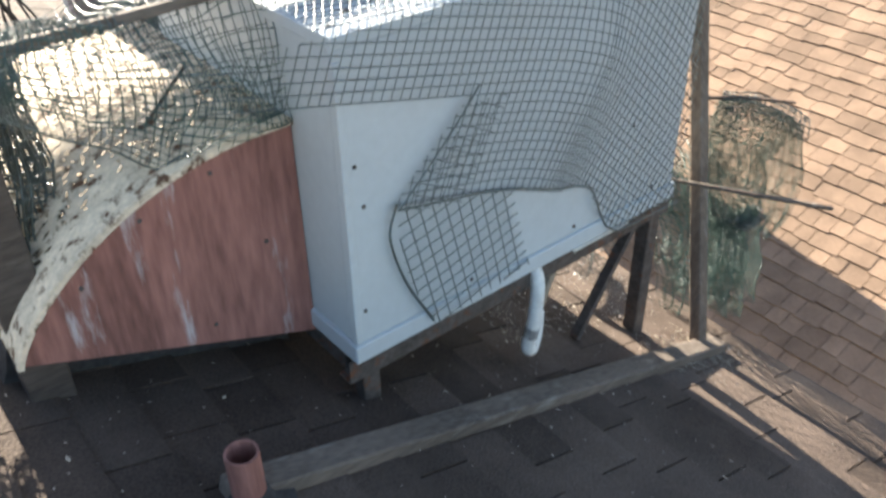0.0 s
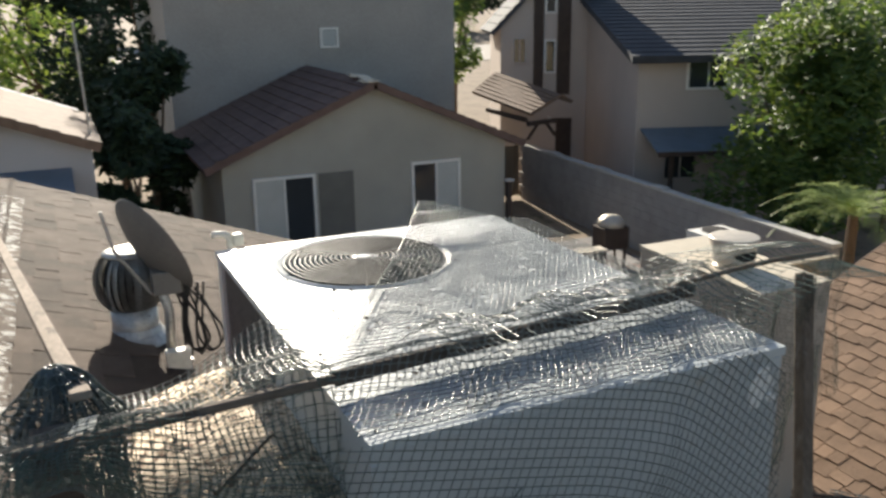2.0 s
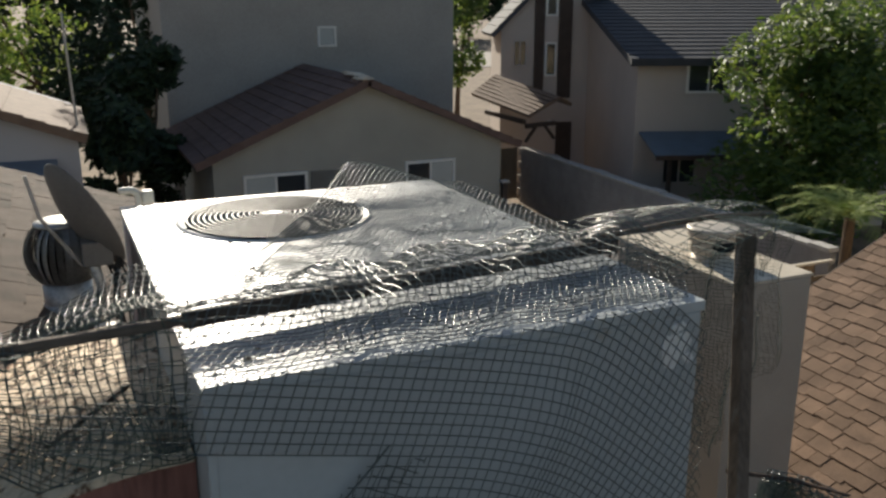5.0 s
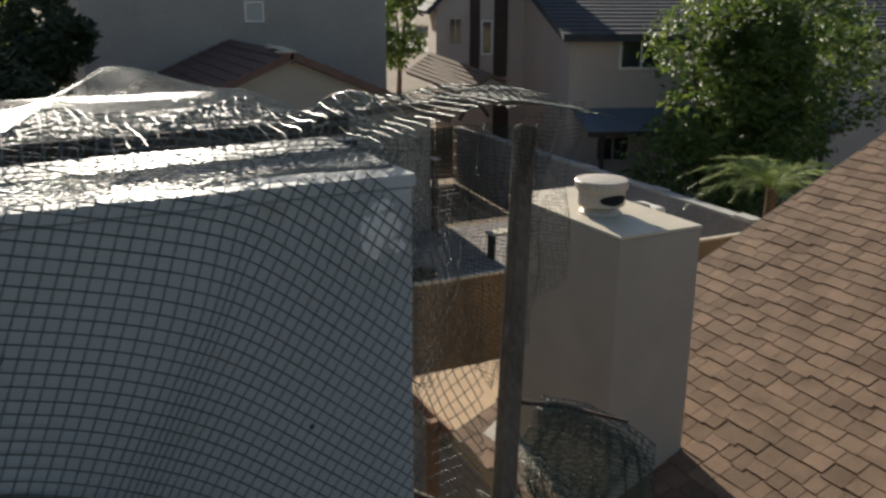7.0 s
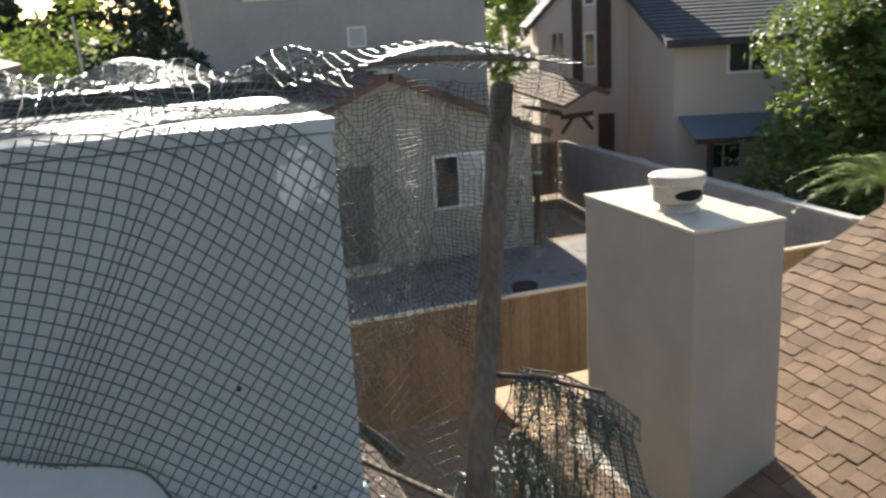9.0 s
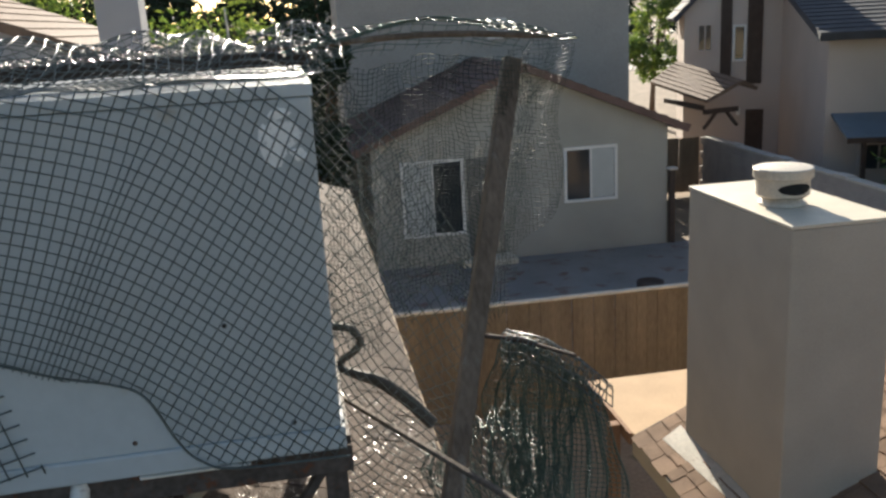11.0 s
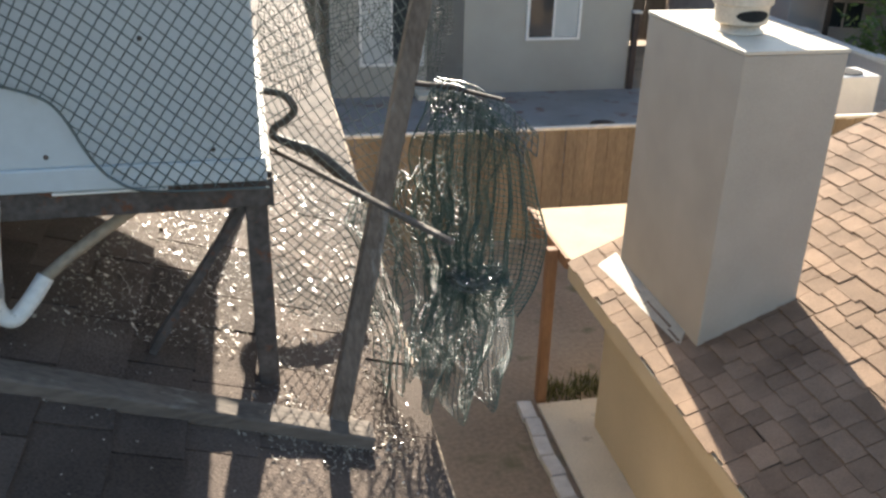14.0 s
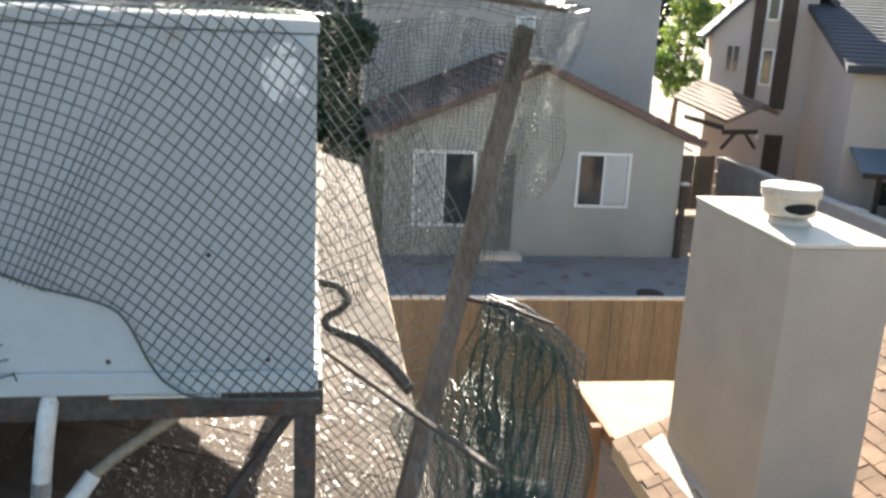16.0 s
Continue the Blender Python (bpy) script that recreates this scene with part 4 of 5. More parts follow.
fold = [Vector((0.35, -0.02, 4.812)), Vector((0.28, -0.03, 4.75)), Vector((0.19, -0.035, 4.67)), Vector((0.12, -0.03, 4.60))]
drape = net_sheet("front_drape", front, 124, 48, nets, front_keep, r=0.00145, hem=(smooth_line(hemline, 5), smooth_line(fold, 4)))
drape.matrix_local = pose(0, 0, 0, 0, 0, 1.1)


def flap(i, j):
    a = radians(14)
    x, z = 0.02 + i * 0.034, 4.62 - j * 0.034
    dx, dz = x - 0.3, z - 4.4
    return (0.3 + dx * math.cos(a) - dz * math.sin(a), -0.008 - 0.008 * math.sin(x * 8), 4.4 + dx * math.sin(a) + dz * math.cos(a))


def flap_keep(i, j, p):
    lo = 4.225 + 0.03 * (p.x - 0.22) / 0.38
    left_x = 0.12 + 0.10 * (4.60 - p.z) / 0.37 - 0.03 * math.sin((4.6 - p.z) / 0.37 * math.pi)
    right_x = 0.47 + 0.07 * (4.5 - p.z) / 0.25
    return left_x < p.x < right_x and lo < p.z < hem_z(p.x) - 0.002


fh = smooth_line([(0.12, -0.012, 4.60), (0.10, -0.012, 4.52), (0.14, -0.012, 4.38), (0.215, -0.012, 4.235)], 6)
net_sheet("folded_flap", flap, 22, 20, nets, flap_keep, hem=(fh,))


def topnet(i, j):
    y = 0.02 + j * 0.0205
    x = -0.02 + i * 0.0205 + 0.62 * (y - 0.45)
    rail_y = 0.19 + 0.122 * (x + 0.62)
    z = 5.012 + 0.06 * math.exp(-((y - rail_y) / 0.07) ** 2) + 0.012 * smooth01(y, 0.3, 0.5)
    z += 0.008 * abs(noise.noise(Vector((x * 5, y * 5, 3)))) * (1 - smooth01(y, 0.8, 1.3))
    tip = smooth01(y, 1.2, 1.6) * (1 - smooth01(abs(x - 0.8), 0.0, 0.35))
    p = wob((x, y, z + 0.07 * tip), 7, 0.010 * (1 - smooth01(y, 0.5, 1.1)))
    return (p.x, p.y, max(p.z, 5.008))


def top_keep(i, j, p):
    edge = 0.02 + 0.62 * max(0, p.y - 0.42) + (0.02 if p.y > 0.42 else -0.04)
    if p.x < edge or p.x > 1.18:
        return False
    lim = 1.63 - 0.55 * max(0, p.x - 0.80)
    return p.y < lim


net_sheet("top_cover", topnet, 68, 79, nets, top_keep, r=0.0013, hem=(smooth_line([(0.10, 0.44, 5.03), (0.32, 0.86, 5.02), (0.56, 1.25, 5.03), (0.79, 1.62, 5.09)], 6),), gaps=0.02)


def crumple(i, j):
    """Bunched second layer along the rail."""
    x = 0.25 + i * 0.027
    k = j / 16
    y = 0.19 + 0.122 * (x + 0.62) + 0.16 - 0.42 * k
    z = 5.03 + 0.065 * math.sin(k * math.pi) ** 0.5 + 0.02 * math.sin(x * 21 + k * 5)
    p = wob((x, y, z), 9, 0.022)
    return (p.x, max(p.y, -0.01), max(5.01, p.z))


net_sheet("bunched_layer", crumple, 36, 16, nets, None, r=0.0013, gaps=0.06)


def leftnet(i, j):
    """Over the rail and down in front, left of the unit."""
    x = -0.71 + i * 0.0195
    k = j / 38
    ry = 0.19 + 0.122 * (x + 0.62)
    if k < 0.5:
        q = k / 0.5
        y, z = ry + 0.42 * (1 - q), 5.075 - (0.05 + 0.10 * smooth01(-x, 0.0, 0.5)) * math.sin((1 - q) * math.pi * 0.62)
    else:
        q = (k - 0.5) / 0.5
        drop = 0.115 + 0.76 * max(-0.02, min(0.45, x + 0.54))
        y, z = ry - 0.045 * q - 0.05 * math.sin(q * math.pi), 5.075 - drop * q
        if y > 0.17:
            z = max(z, duct_z(x) + 0.03)
    p = wob((x, y, z), 5, 0.035)
    return tuple(p)


net_sheet("left_drape", leftnet, 36, 38, nets, None, r=0.0012, hem=([Vector(leftnet(i, 38)) for i in range(37)],), gaps=0.01)


def foldnet(i, j):
    """The doubled layer along the folded edge."""
    a = radians(-27)
    u, v = i * C - 0.2, j * C - 0.2
    return (0.33 + u * math.cos(a) - v * math.sin(a), -0.034, 4.66 + u * math.sin(a) + v * math.cos(a))


net_sheet("folded_layer", foldnet, 16, 16, nets, r=0.0013, keep=lambda i, j, p: 0.13 < p.x < 0.43 - 0.62 * (4.79 - p.z) and hem_z(p.x) < p.z < min(4.785, 4.60 + 0.205 * (p.x - 0.12) / 0.23))


def left_second(i, j):
    p = Vector(leftnet(i, j))
    return tuple(wob(p + Vector((0.012, -0.012, -0.012)), 8, 0.03))


net_sheet("left_drape", left_second, 36, 38, nets, lambda i, j, p: j < 33 and p.x < 0.02, r=0.0013, gaps=0.05, material=M_netd)


def rear_curtain(i, j):
    """Fine hanging veil between the unit and its free edge past the post."""
    k, q = i / 56, j / 66
    x = 1.165 + (0.585 - 0.06 * q) * k
    y = 0.36 + 0.03 * math.sin(k * 22 + q * 2) + 0.04 * k
    return tuple(wob(wob((x, y, 5.02 - 0.72 * q - 0.02 * math.sin(k * 9)), 5, 0.03), 17, 0.014))


net_sheet("rear_curtain", rear_curtain, 56, 66, nets, lambda i, j, p: i < 55 - 6 * abs(noise.noise(p * 6)) - 0.1 * j and j < 60 + 8 * noise.noise(p * 8), r=0.0008, gaps=0.12, material=M_netk)


def canopy(i, j):
    """Sagging from the unit to the leaning post and past it."""
    k, q = i / 22, j / 18
    x = 1.10 + 0.66 * k
    y = 0.06 + 0.85 * q + 0.14 * k
    z = 5.05 + 0.055 * math.sin(k * math.pi) * (1 - q * 0.4) - 0.10 * q * q + 0.035 * math.exp(-((q - 0.38) / 0.12) ** 2)
    return tuple(wob((x, y, z), 6, 0.014))


net_sheet("canopy", canopy, 22, 18, nets, lambda i, j, p: j < 15 - i * 0.2, r=0.0012, gaps=0.04, material=M_netd)


def side(i, j):
    """The curtain between the unit and the eave, its mesh hung on the slant."""
    k, q = (i - j) * 0.0195 / 0.40, (i + j) * 0.0195 / 1.40
    x = 1.165 + 0.40 * k * (1 - 0.25 * q) + 0.015 * math.sin(q * 7 + k * 3)
    y = 0.22 + 0.20 * k + 0.18 * q * (1 - k) + 0.03 * math.sin(k * 9 + q * 4)
    zt = 5.03 - 0.02 * k
    z = zt + (zA(x) + 0.04 - zt) * q - 0.12 * k * math.sin(max(0.0, min(1.0, q)) * math.pi) ** 0.7
    p = wob((x, y, z), 4, 0.03)
    return (p.x, p.y, max(p.z, zA(p.x) + 0.02))


net_sheet("side_curtain", side, 46, 36, nets, lambda i, j, p: 0 <= i - j <= 20 and i + j <= 71, r=0.0014, gaps=0.01)


def bundle(i, j):
    """A gathered drape hung over the support stick, in upright pleats drawn in at a knot."""
    k, q = i / 60, j / 34
    a = Vector((1.552, 0.16, 4.375)).lerp(Vector((1.715, -0.05, 4.36)), k)
    mid = Vector((1.632 + 0.015 * q, 0.05, 0))
    wide = 1 + 0.28 * math.sin(q * math.pi * 0.8) - 0.35 * q * q
    fold = 0.022 * math.sin(k * 46 + 0.9 * math.sin(q * 3)) * (0.3 + 0.8 * q)
    p = Vector((mid.x + (a.x - mid.x) * wide + 0.035 * k * math.sin(q * 2.8), mid.y + (a.y - mid.y) * wide, a.z - 0.075 * k ** 3 - 0.45 * q))
    return tuple(wob(p + Vector((0.85, 0.52, 0)) * fold, 7, 0.016))


net_sheet("gathered_drape", bundle, 60, 34, nets, None, r=0.0012, gaps=0.01, material=M_netd)


def back_fall(i, j):
    a = Vector(bundle(i + 4, 0))
    q = j / 26
    off = 0.05 * math.sin(min(1, q * 3) * math.pi / 2)
    return tuple(wob((a.x - off, a.y + off * 0.9, a.z - 0.50 * q + 0.02 * math.sin(min(1, q * 6) * math.pi)), 9, 0.03))


net_sheet("gathered_drape", back_fall, 52, 26, nets, None, r=0.0011, gaps=0.03, material=M_netd)


def roll(i, j):
    """The loops where the drape turns over the stick."""
    k, a = i / 17, radians(-60 + j * 30)
    c = Vector((1.556, 0.155, 4.352)).lerp(Vector((1.725, -0.06, 4.338)), k) - Vector((0, 0, 0.06 * k ** 3))
    side_v = Vector((-0.78, -0.62, 0))
    w = 0.026 + 0.006 * math.sin(k * 21)
    return tuple(wob(c + side_v * (w * math.cos(a)) + Vector((0, 0, 0.042 * math.sin(a))), 12, 0.008))


net_sheet("rolled_top", roll, 17, 9, nets, None, r=0.0017, gaps=0.04)


def flare(i, j):
    """Below the knot the net spreads out again over the eave."""
    k, q = i / 40, j / 34
    lo, hi = 1.565 - 0.115 * q + 0.05 * q * q, 1.715 + 0.03 * math.sin(q * math.pi)
    y = 0.05 + 0.05 * math.sin(k * 17 + q * 4) * (0.4 + q) - 0.03 * q
    return tuple(wob((lo + (hi - lo) * k, y, 3.93 - (0.38 - 0.12 * abs(k - 0.45)) * q), 8, 0.022))


net_sheet("spread_hem", flare, 40, 34, nets, None, r=0.0012, gaps=0.02, material=M_netd)


def flare_back(i, j):
    p = Vector(flare(i, j))
    return tuple(wob(p + Vector((-0.03, 0.05, 0.01)), 6, 0.03))


net_sheet("spread_hem", flare_back, 40, 30, nets, None, r=0.0011, gaps=0.05, material=M_netd)


def knot(i, j):
    """Tangle where the drape is drawn in."""
    a, q = i / 22 * math.tau, j / 8
    r = 0.028 + 0.014 * math.sin(a * 5 + q * 4)
    x = 1.575 + 0.15 * q
    return tuple(wob((x, 0.03 + r * math.cos(a), 3.925 + 0.5 * r * math.sin(a) - 0.012 * math.sin(q * 6)), 14, 0.02))


net_sheet("knotted_tangle", knot, 22, 8, nets, None, r=0.0022)
part("support_twig", tube(bmesh.new(), [(1.47, 0.23, 4.365), (1.58, 0.11, 4.378), (1.665, -0.035, 4.385)], [0.007, 0.006, 0.004], 7), M_trim, tframe)


def post_veil(i, j):
    """Loose strip hanging beside the leaning post from the stick's end."""
    k, q = i / 20, j / 80
    x = 1.655 - 0.10 * q + (0.165 - 0.03 * q) * k + 0.012 * math.sin(q * 9 + k * 3)
    y = 0.43 - 0.13 * q + 0.025 * math.sin(k * 11 + q * 5)
    return tuple(wob((x, y, 5.045 - 0.72 * q), 7, 0.022))


net_sheet("post_veil", post_veil, 20, 80, nets, lambda i, j, p: noise.noise(p * 9) > -0.35 + 0.8 * (j / 80) ** 1.5, r=0.0006, gaps=0.16, material=M_netk)


def pleats(i, j):
    k, q = i / 34, j / 30
    x = 1.36 + 0.25 * k + 0.04 * q
    y = 0.22 + 0.05 * math.sin(k * 30 + q * 2) - 0.10 * q
    return tuple(wob((x, y, 4.18 - 0.12 * (1 - k) - 0.50 * q), 8, 0.05))


net_sheet("hanging_pleats", pleats, 34, 30, nets, None, r=0.0014, gaps=0.05, material=M_netd)


def mound(i, j):
    a = i / 44 * math.tau
    q = j / 22
    r = 0.125 * math.sin(min(1, q * 1.9 + 0.06) * math.pi / 2) * (1 + 0.16 * math.sin(a * 9))
    return tuple(wob((-0.575 + r * math.cos(a), 0.46 + r * math.sin(a), 5.10 - 0.62 * q ** 1.4), 9, 0.03))


net_sheet("post_bunch", mound, 44, 22, nets, None, r=0.0024, gaps=0.0)


def mound2(i, j):
    p = Vector(mound(i, j))
    c = Vector((-0.575, 0.46, p.z))
    return tuple(c + (p - c) * 0.86 + Vector((0, 0, -0.015)))


net_sheet("post_bunch", mound2, 44, 22, nets, None, r=0.0028, gaps=0.0)

# ---- small things caught in the netting ----
rl = random.Random(52)
V, F = [], []
for k in range(1150):
    x, y = rl.uniform(-0.62, -0.01), rl.uniform(0.26, 1.03)
    if rl.random() < 0.5 and y < 0.4:
        continue
    sz, a, o = rl.uniform(0.003, 0.011), rl.random() * 6.28, len(V)
    c, sn, ta = math.cos(a), math.sin(a), rl.gauss(0, 0.4)
    for dx, dy in ((-1.4, 0), (0, -0.5), (1.4, 0), (0, 0.5)):
        X, Y = min(-0.008, x + sz * (dx * c - dy * sn)), y + sz * (dx * sn + dy * c)
        V.append((X, Y, duct_z(max(-0.648, X)) + 0.008 + sz * (0.5 + 0.3 * dx * ta)))
    F.append((o, o + 1, o + 2, o + 3))
tagged(meshob("dry_leaves", V, F, mat("brown_leaf_litter", (0.17, 0.13, 0.09), 0.8, 0.5, 30, bump=0.0, rand=0.8, island=True)), "brown dry leaves lying on the duct under the net", "debris", kind="stuff")
twig = thing("loose_batten", "short dark batten lying across the netted duct", "stick")
part("batten", beam(bmesh.new(), (-0.285, 0.285, 4.80), (-0.11, 0.45, 4.835), 0.014, 0.012, bevel=0.003), M_rail, twig)
scrap = thing("paper_scrap", "torn cream scrap caught in the net", "scrap")
bm = bmesh.new()
bm.faces.new([bm.verts.new(p) for p in ((-0.585, 0.20, 5.038), (-0.52, 0.205, 5.048), (-0.505, 0.23, 5.075), (-0.545, 0.235, 5.07))])
bmesh.ops.solidify(bm, geom=bm.faces[:], thickness=0.002)
part("sheet", bm, M_sticker, scrap)

# ---- turbine vent and dish ----
turb = thing("turbine_vent", "round galvanised turbine roof vent", "roof vent")
tc = (-0.25, 3.15, 4.22)
part("throat", tube(bmesh.new(), [(tc[0], tc[1], zA(tc[0]) - 0.03), (tc[0], tc[1], 4.31)], 0.12, 24), M_galv, turb, smooth=True)
part("base_flashing", lathe(bmesh.new(), [(0.19, 0), (0.14, 0.05), (0.122, 0.08)], (tc[0], tc[1], zA(tc[0]) - 0.01), 24), M_galv, turb)
fin = bpy.data.meshes.new("vane")
bm = bmesh.new()
for k in range(9):
    t = k / 8
    r, z = 0.115 + 0.062 * math.sin(t * math.pi) ** 0.7, 0.29 * t
    bm.verts.new((r - 0.005, -0.016, z))
    bm.verts.new((r + 0.012, 0.018, z))
bm.verts.ensure_lookup_table()
for k in range(8):
    bm.faces.new([bm.verts[q] for q in (2 * k, 2 * k + 1, 2 * k + 3, 2 * k + 2)])
bmesh.ops.solidify(bm, geom=bm.faces[:], thickness=0.002)
bm.to_mesh(fin)
bm.free()
fin.materials.append(M_galv)
for k in range(30):
    f = new("vane", fin)
    f.parent, f.matrix_local = turb, pose(tc[0], tc[1], 4.315, 0, 0, k * 12)
part("crown", lathe(bmesh.new(), [(0.128, 0.0), (0.13, 0.012), (0.10, 0.025), (0.02, 0.03)], (tc[0], tc[1], 4.605), 28), M_galv, turb, smooth=True)
# black core fills the globe as painted shade between the vanes
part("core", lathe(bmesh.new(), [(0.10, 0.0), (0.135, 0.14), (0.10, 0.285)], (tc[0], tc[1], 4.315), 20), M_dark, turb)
dish = thing("satellite_dish", "grey satellite dish seen edge-on with dangling cables", "satellite dish")
bm = bmesh.new()
prof_d = [(0.001, 0.0), (0.1, 0.008), (0.2, 0.03), (0.29, 0.065), (0.295, 0.07), (0.285, 0.072), (0.19, 0.038), (0.1, 0.016), (0.001, 0.008)]
dm = pose(-0.02, 2.85, 4.61, 0, 0, 27) @ Matrix.Rotation(radians(-14), 4, "Y") @ Matrix.Rotation(radians(78), 4, "Y") @ Matrix.Diagonal((1, 0.8, 1, 1))
lathe(bm, prof_d, (0, 0, 0), 40, dm)
part("reflector", bm, M_dish, dish, smooth=True)
part("mast", tube(bmesh.new(), [(0.06, 2.85, zA(0.06)), (0.07, 2.85, 4.3), (0.03, 2.85, 4.5)], 0.025, 12), M_galv, dish, smooth=True)
part("foot", boxed((-0.02, 2.78, zA(0.06) + 0.005), (0.16, 2.92, zA(0.06) + 0.02), 0.003, None), M_galv, dish)
part("feed_arm", tube(bmesh.new(), [(0.0, 2.85, 4.40), (-0.16, 2.8, 4.66), (-0.20, 2.8, 4.86)], 0.009, 8), M_galv, dish)
part("bracket", boxed((0.0, 2.80, 4.40), (0.14, 2.90, 4.52), 0.008), M_dish, dish)
rc = random.Random(3)
for k in range(7):
    x0 = 0.10 + rc.uniform(0, 0.1)
    d = rc.uniform(0.05, 0.16)
    pts = smooth_line([(x0, 2.82, 4.42), (x0 + d * 0.6, 2.78 + rc.uniform(-0.05, 0.05), 4.30), (x0 + d, 2.76, 4.12 + rc.uniform(-0.03, 0.06)), (x0 + d * 0.5, 2.76, 4.06 + rc.uniform(0, 0.05)), (x0 + 0.02, 2.78, 4.2), (x0 + 0.05, 2.82, 4.44)], 7)
    part("cable", tube(bmesh.new(), pts, 0.006, 6), M_cable, dish)
part("bright_plate", boxed((0.02, 2.70, zA(0.1) + 0.01), (0.14, 2.76, zA(0.1) + 0.12), 0.003, None), M_flash, dish, "bright metal junction cover")
dish.matrix_world = pose(-0.17, 0, 0.06)


# ---- trees ----
def leaf_cloud(name, parent, blobs, count, size, material, seed, label=""):
    rnd = random.Random(seed)
    V, F = [], []
    wts = [b[3] ** 2 for b in blobs]
    for _ in range(count):
        bx, by, bz, br = rnd.choices(blobs, wts)[0]
        d = Vector((rnd.gauss(0, 1), rnd.gauss(0, 1), rnd.gauss(0, 1))).normalized()
        r = br * rnd.uniform(0.55, 1.05) * (1 + 0.25 * noise.noise(d * 2.5 + Vector((bx, by, bz))))
        c = Vector((bx, by, bz)) + d * r
        if noise.noise(c * 1.7) < -0.26 or noise.noise(c * 0.8) < -0.42:
            continue
        u = Vector((rnd.gauss(0, 1), rnd.gauss(0, 1), rnd.gauss(0, 0.7))).normalized()
        v = u.orthogonal().normalized()
        s = size * rnd.uniform(0.6, 1.3)
        o = len(V)
        n = u.cross(v)
        V += [c - u * s, c + v * s * 0.42 + n * s * 0.12, c + u * s, c - v * s * 0.42 + n * s * 0.12]
        F += [(o, o + 1, o + 2), (o, o + 2, o + 3)]
    return meshob(name, V, F, material, parent, label)


def tree(label, base, height, blobs, seed, count, size, tone=0, limbs=6, dark=False, by_far=False):
    t = thing("tree", label, "tree", "trees beyond the yards" if by_far else "")
    bx, by = base
    bm = bmesh.new()
    rnd = random.Random(seed)
    mid = Vector((bx + 0.1, by, height * 0.4))
    tube(bm, [(bx, by, -0.1), (bx + 0.05, by + 0.03, height * 0.2), mid, (bx, by + 0.1, height * 0.7)], [0.16, 0.12, 0.09, 0.04], 10)
    for k in range(limbs):
        b = blobs[k % len(blobs)]
        e = Vector(b[:3])
        tube(bm, [mid, mid.lerp(e, 0.5) + Vector((rnd.uniform(-0.1, 0.1), 0, 0.1)), e], [0.06, 0.035, 0.012], 7)
    part("trunk", bm, M_bark, t, smooth=True)
    for k, (f, mt) in enumerate(((0.45, tone), (0.3, (tone + 1) % 3), (0.25, (tone + 2) % 3))):
        leaf_cloud("crown", t, blobs, int(count * f), size, M_shade if dark else M_leafs[mt], seed + k)
    return t


rb = random.Random(21)
blobs = [(11.4 + rb.uniform(-1.0, 1.6), 9.6 + rb.uniform(-0.6, 0.9), 3.5 + rb.uniform(-1.5, 1.5), rb.uniform(0.55, 0.95)) for _ in range(16)]
blobs += [(10.15, 9.3, 3.4, 0.75), (10.3, 9.3, 2.5, 0.7), (10.95, 9.2, 4.4, 0.8), (11.6, 9.2, 3.4, 1.0), (11.3, 9.5, 2.4, 0.9), (12.6, 9.4, 4.6, 1.0), (13.4, 9.6, 3.9, 1.1), (12.4, 9.8, 2.9, 1.0)]
blobs = [(x + (0.45 if k > 15 else 0), y, z, w) for k, (x, y, z, w) in enumerate(blobs)]
blobs = [(0.4 + 1.25 * (x - 0.4), -1.45 + 1.25 * (y + 1.45), 5.3 + 1.25 * (z - 5.3), w * 1.25) for x, y, z, w in blobs]
blobs = [(x + (1.0 if z + w > 4.3 and x < 13.6 else 0), y, z, w) for x, y, z, w in blobs]
tree("dense broadleaf tree with glossy sunlit leaves", (13.9, 12.5), 4.6, blobs, 4, 34000, 0.098)
rb = random.Random(8)
for bx, by, h, r, lab in ((-0.9, 30, 7.8, 2.7, "tall yellow-green tree behind the houses"), (1.3, 27, 5.2, 1.9, "dark tree behind the houses"), (16.9, 36, 6.0, 1.5, "round green tree by the far street"), (1.35, 19, 4.6, 0.95, "dark leafy tree beside the white house"), (2.0, 25, 7.2, 1.8, "tall dark tree in the gap between houses"), (0.75, 17.5, 3.4, 0.8, "dark garden shrub beside the white house"), (-9, 34, 8, 3.2, "broad tree behind the white house")):
    bl = [(bx + rb.uniform(-r, r) * 0.7, by + rb.uniform(-r, r) * 0.6, h * 0.6 + rb.uniform(-0.35, 0.4) * h, r * rb.uniform(0.35, 0.6)) for _ in range(12)]
    tree(lab, (bx, by), h, bl, int(h * 10), 4500, 0.15, 1 if "yellow" in lab else 0 if "round" in lab else 2, 5, "dark" in lab, True)
rt = random.Random(40)
bl = [(-60 + k * 2.0 + rt.uniform(-1, 1), 128 + rt.uniform(-5, 5), rt.uniform(1.5, 11.0), rt.uniform(2.4, 4.0)) for k in range(125)]
woods = leaf_cloud("far_woods", None, bl, 42000, 0.85, M_shade, 41)
tagged(woods, "hazy dark belt of trees beyond the street", "trees", kind="stuff")
PX, PY, PZ = 10.9, 8.0, 2.45
palm = thing("palm", "young palm with drooping yellow-green fronds", "palm")
part("trunk", tube(bmesh.new(), [(PX, PY, 0), (PX + 0.02, PY + 0.02, 1.2), (PX, PY, PZ)], [0.12, 0.1, 0.08], 10), M_bark, palm)
rp = random.Random(14)
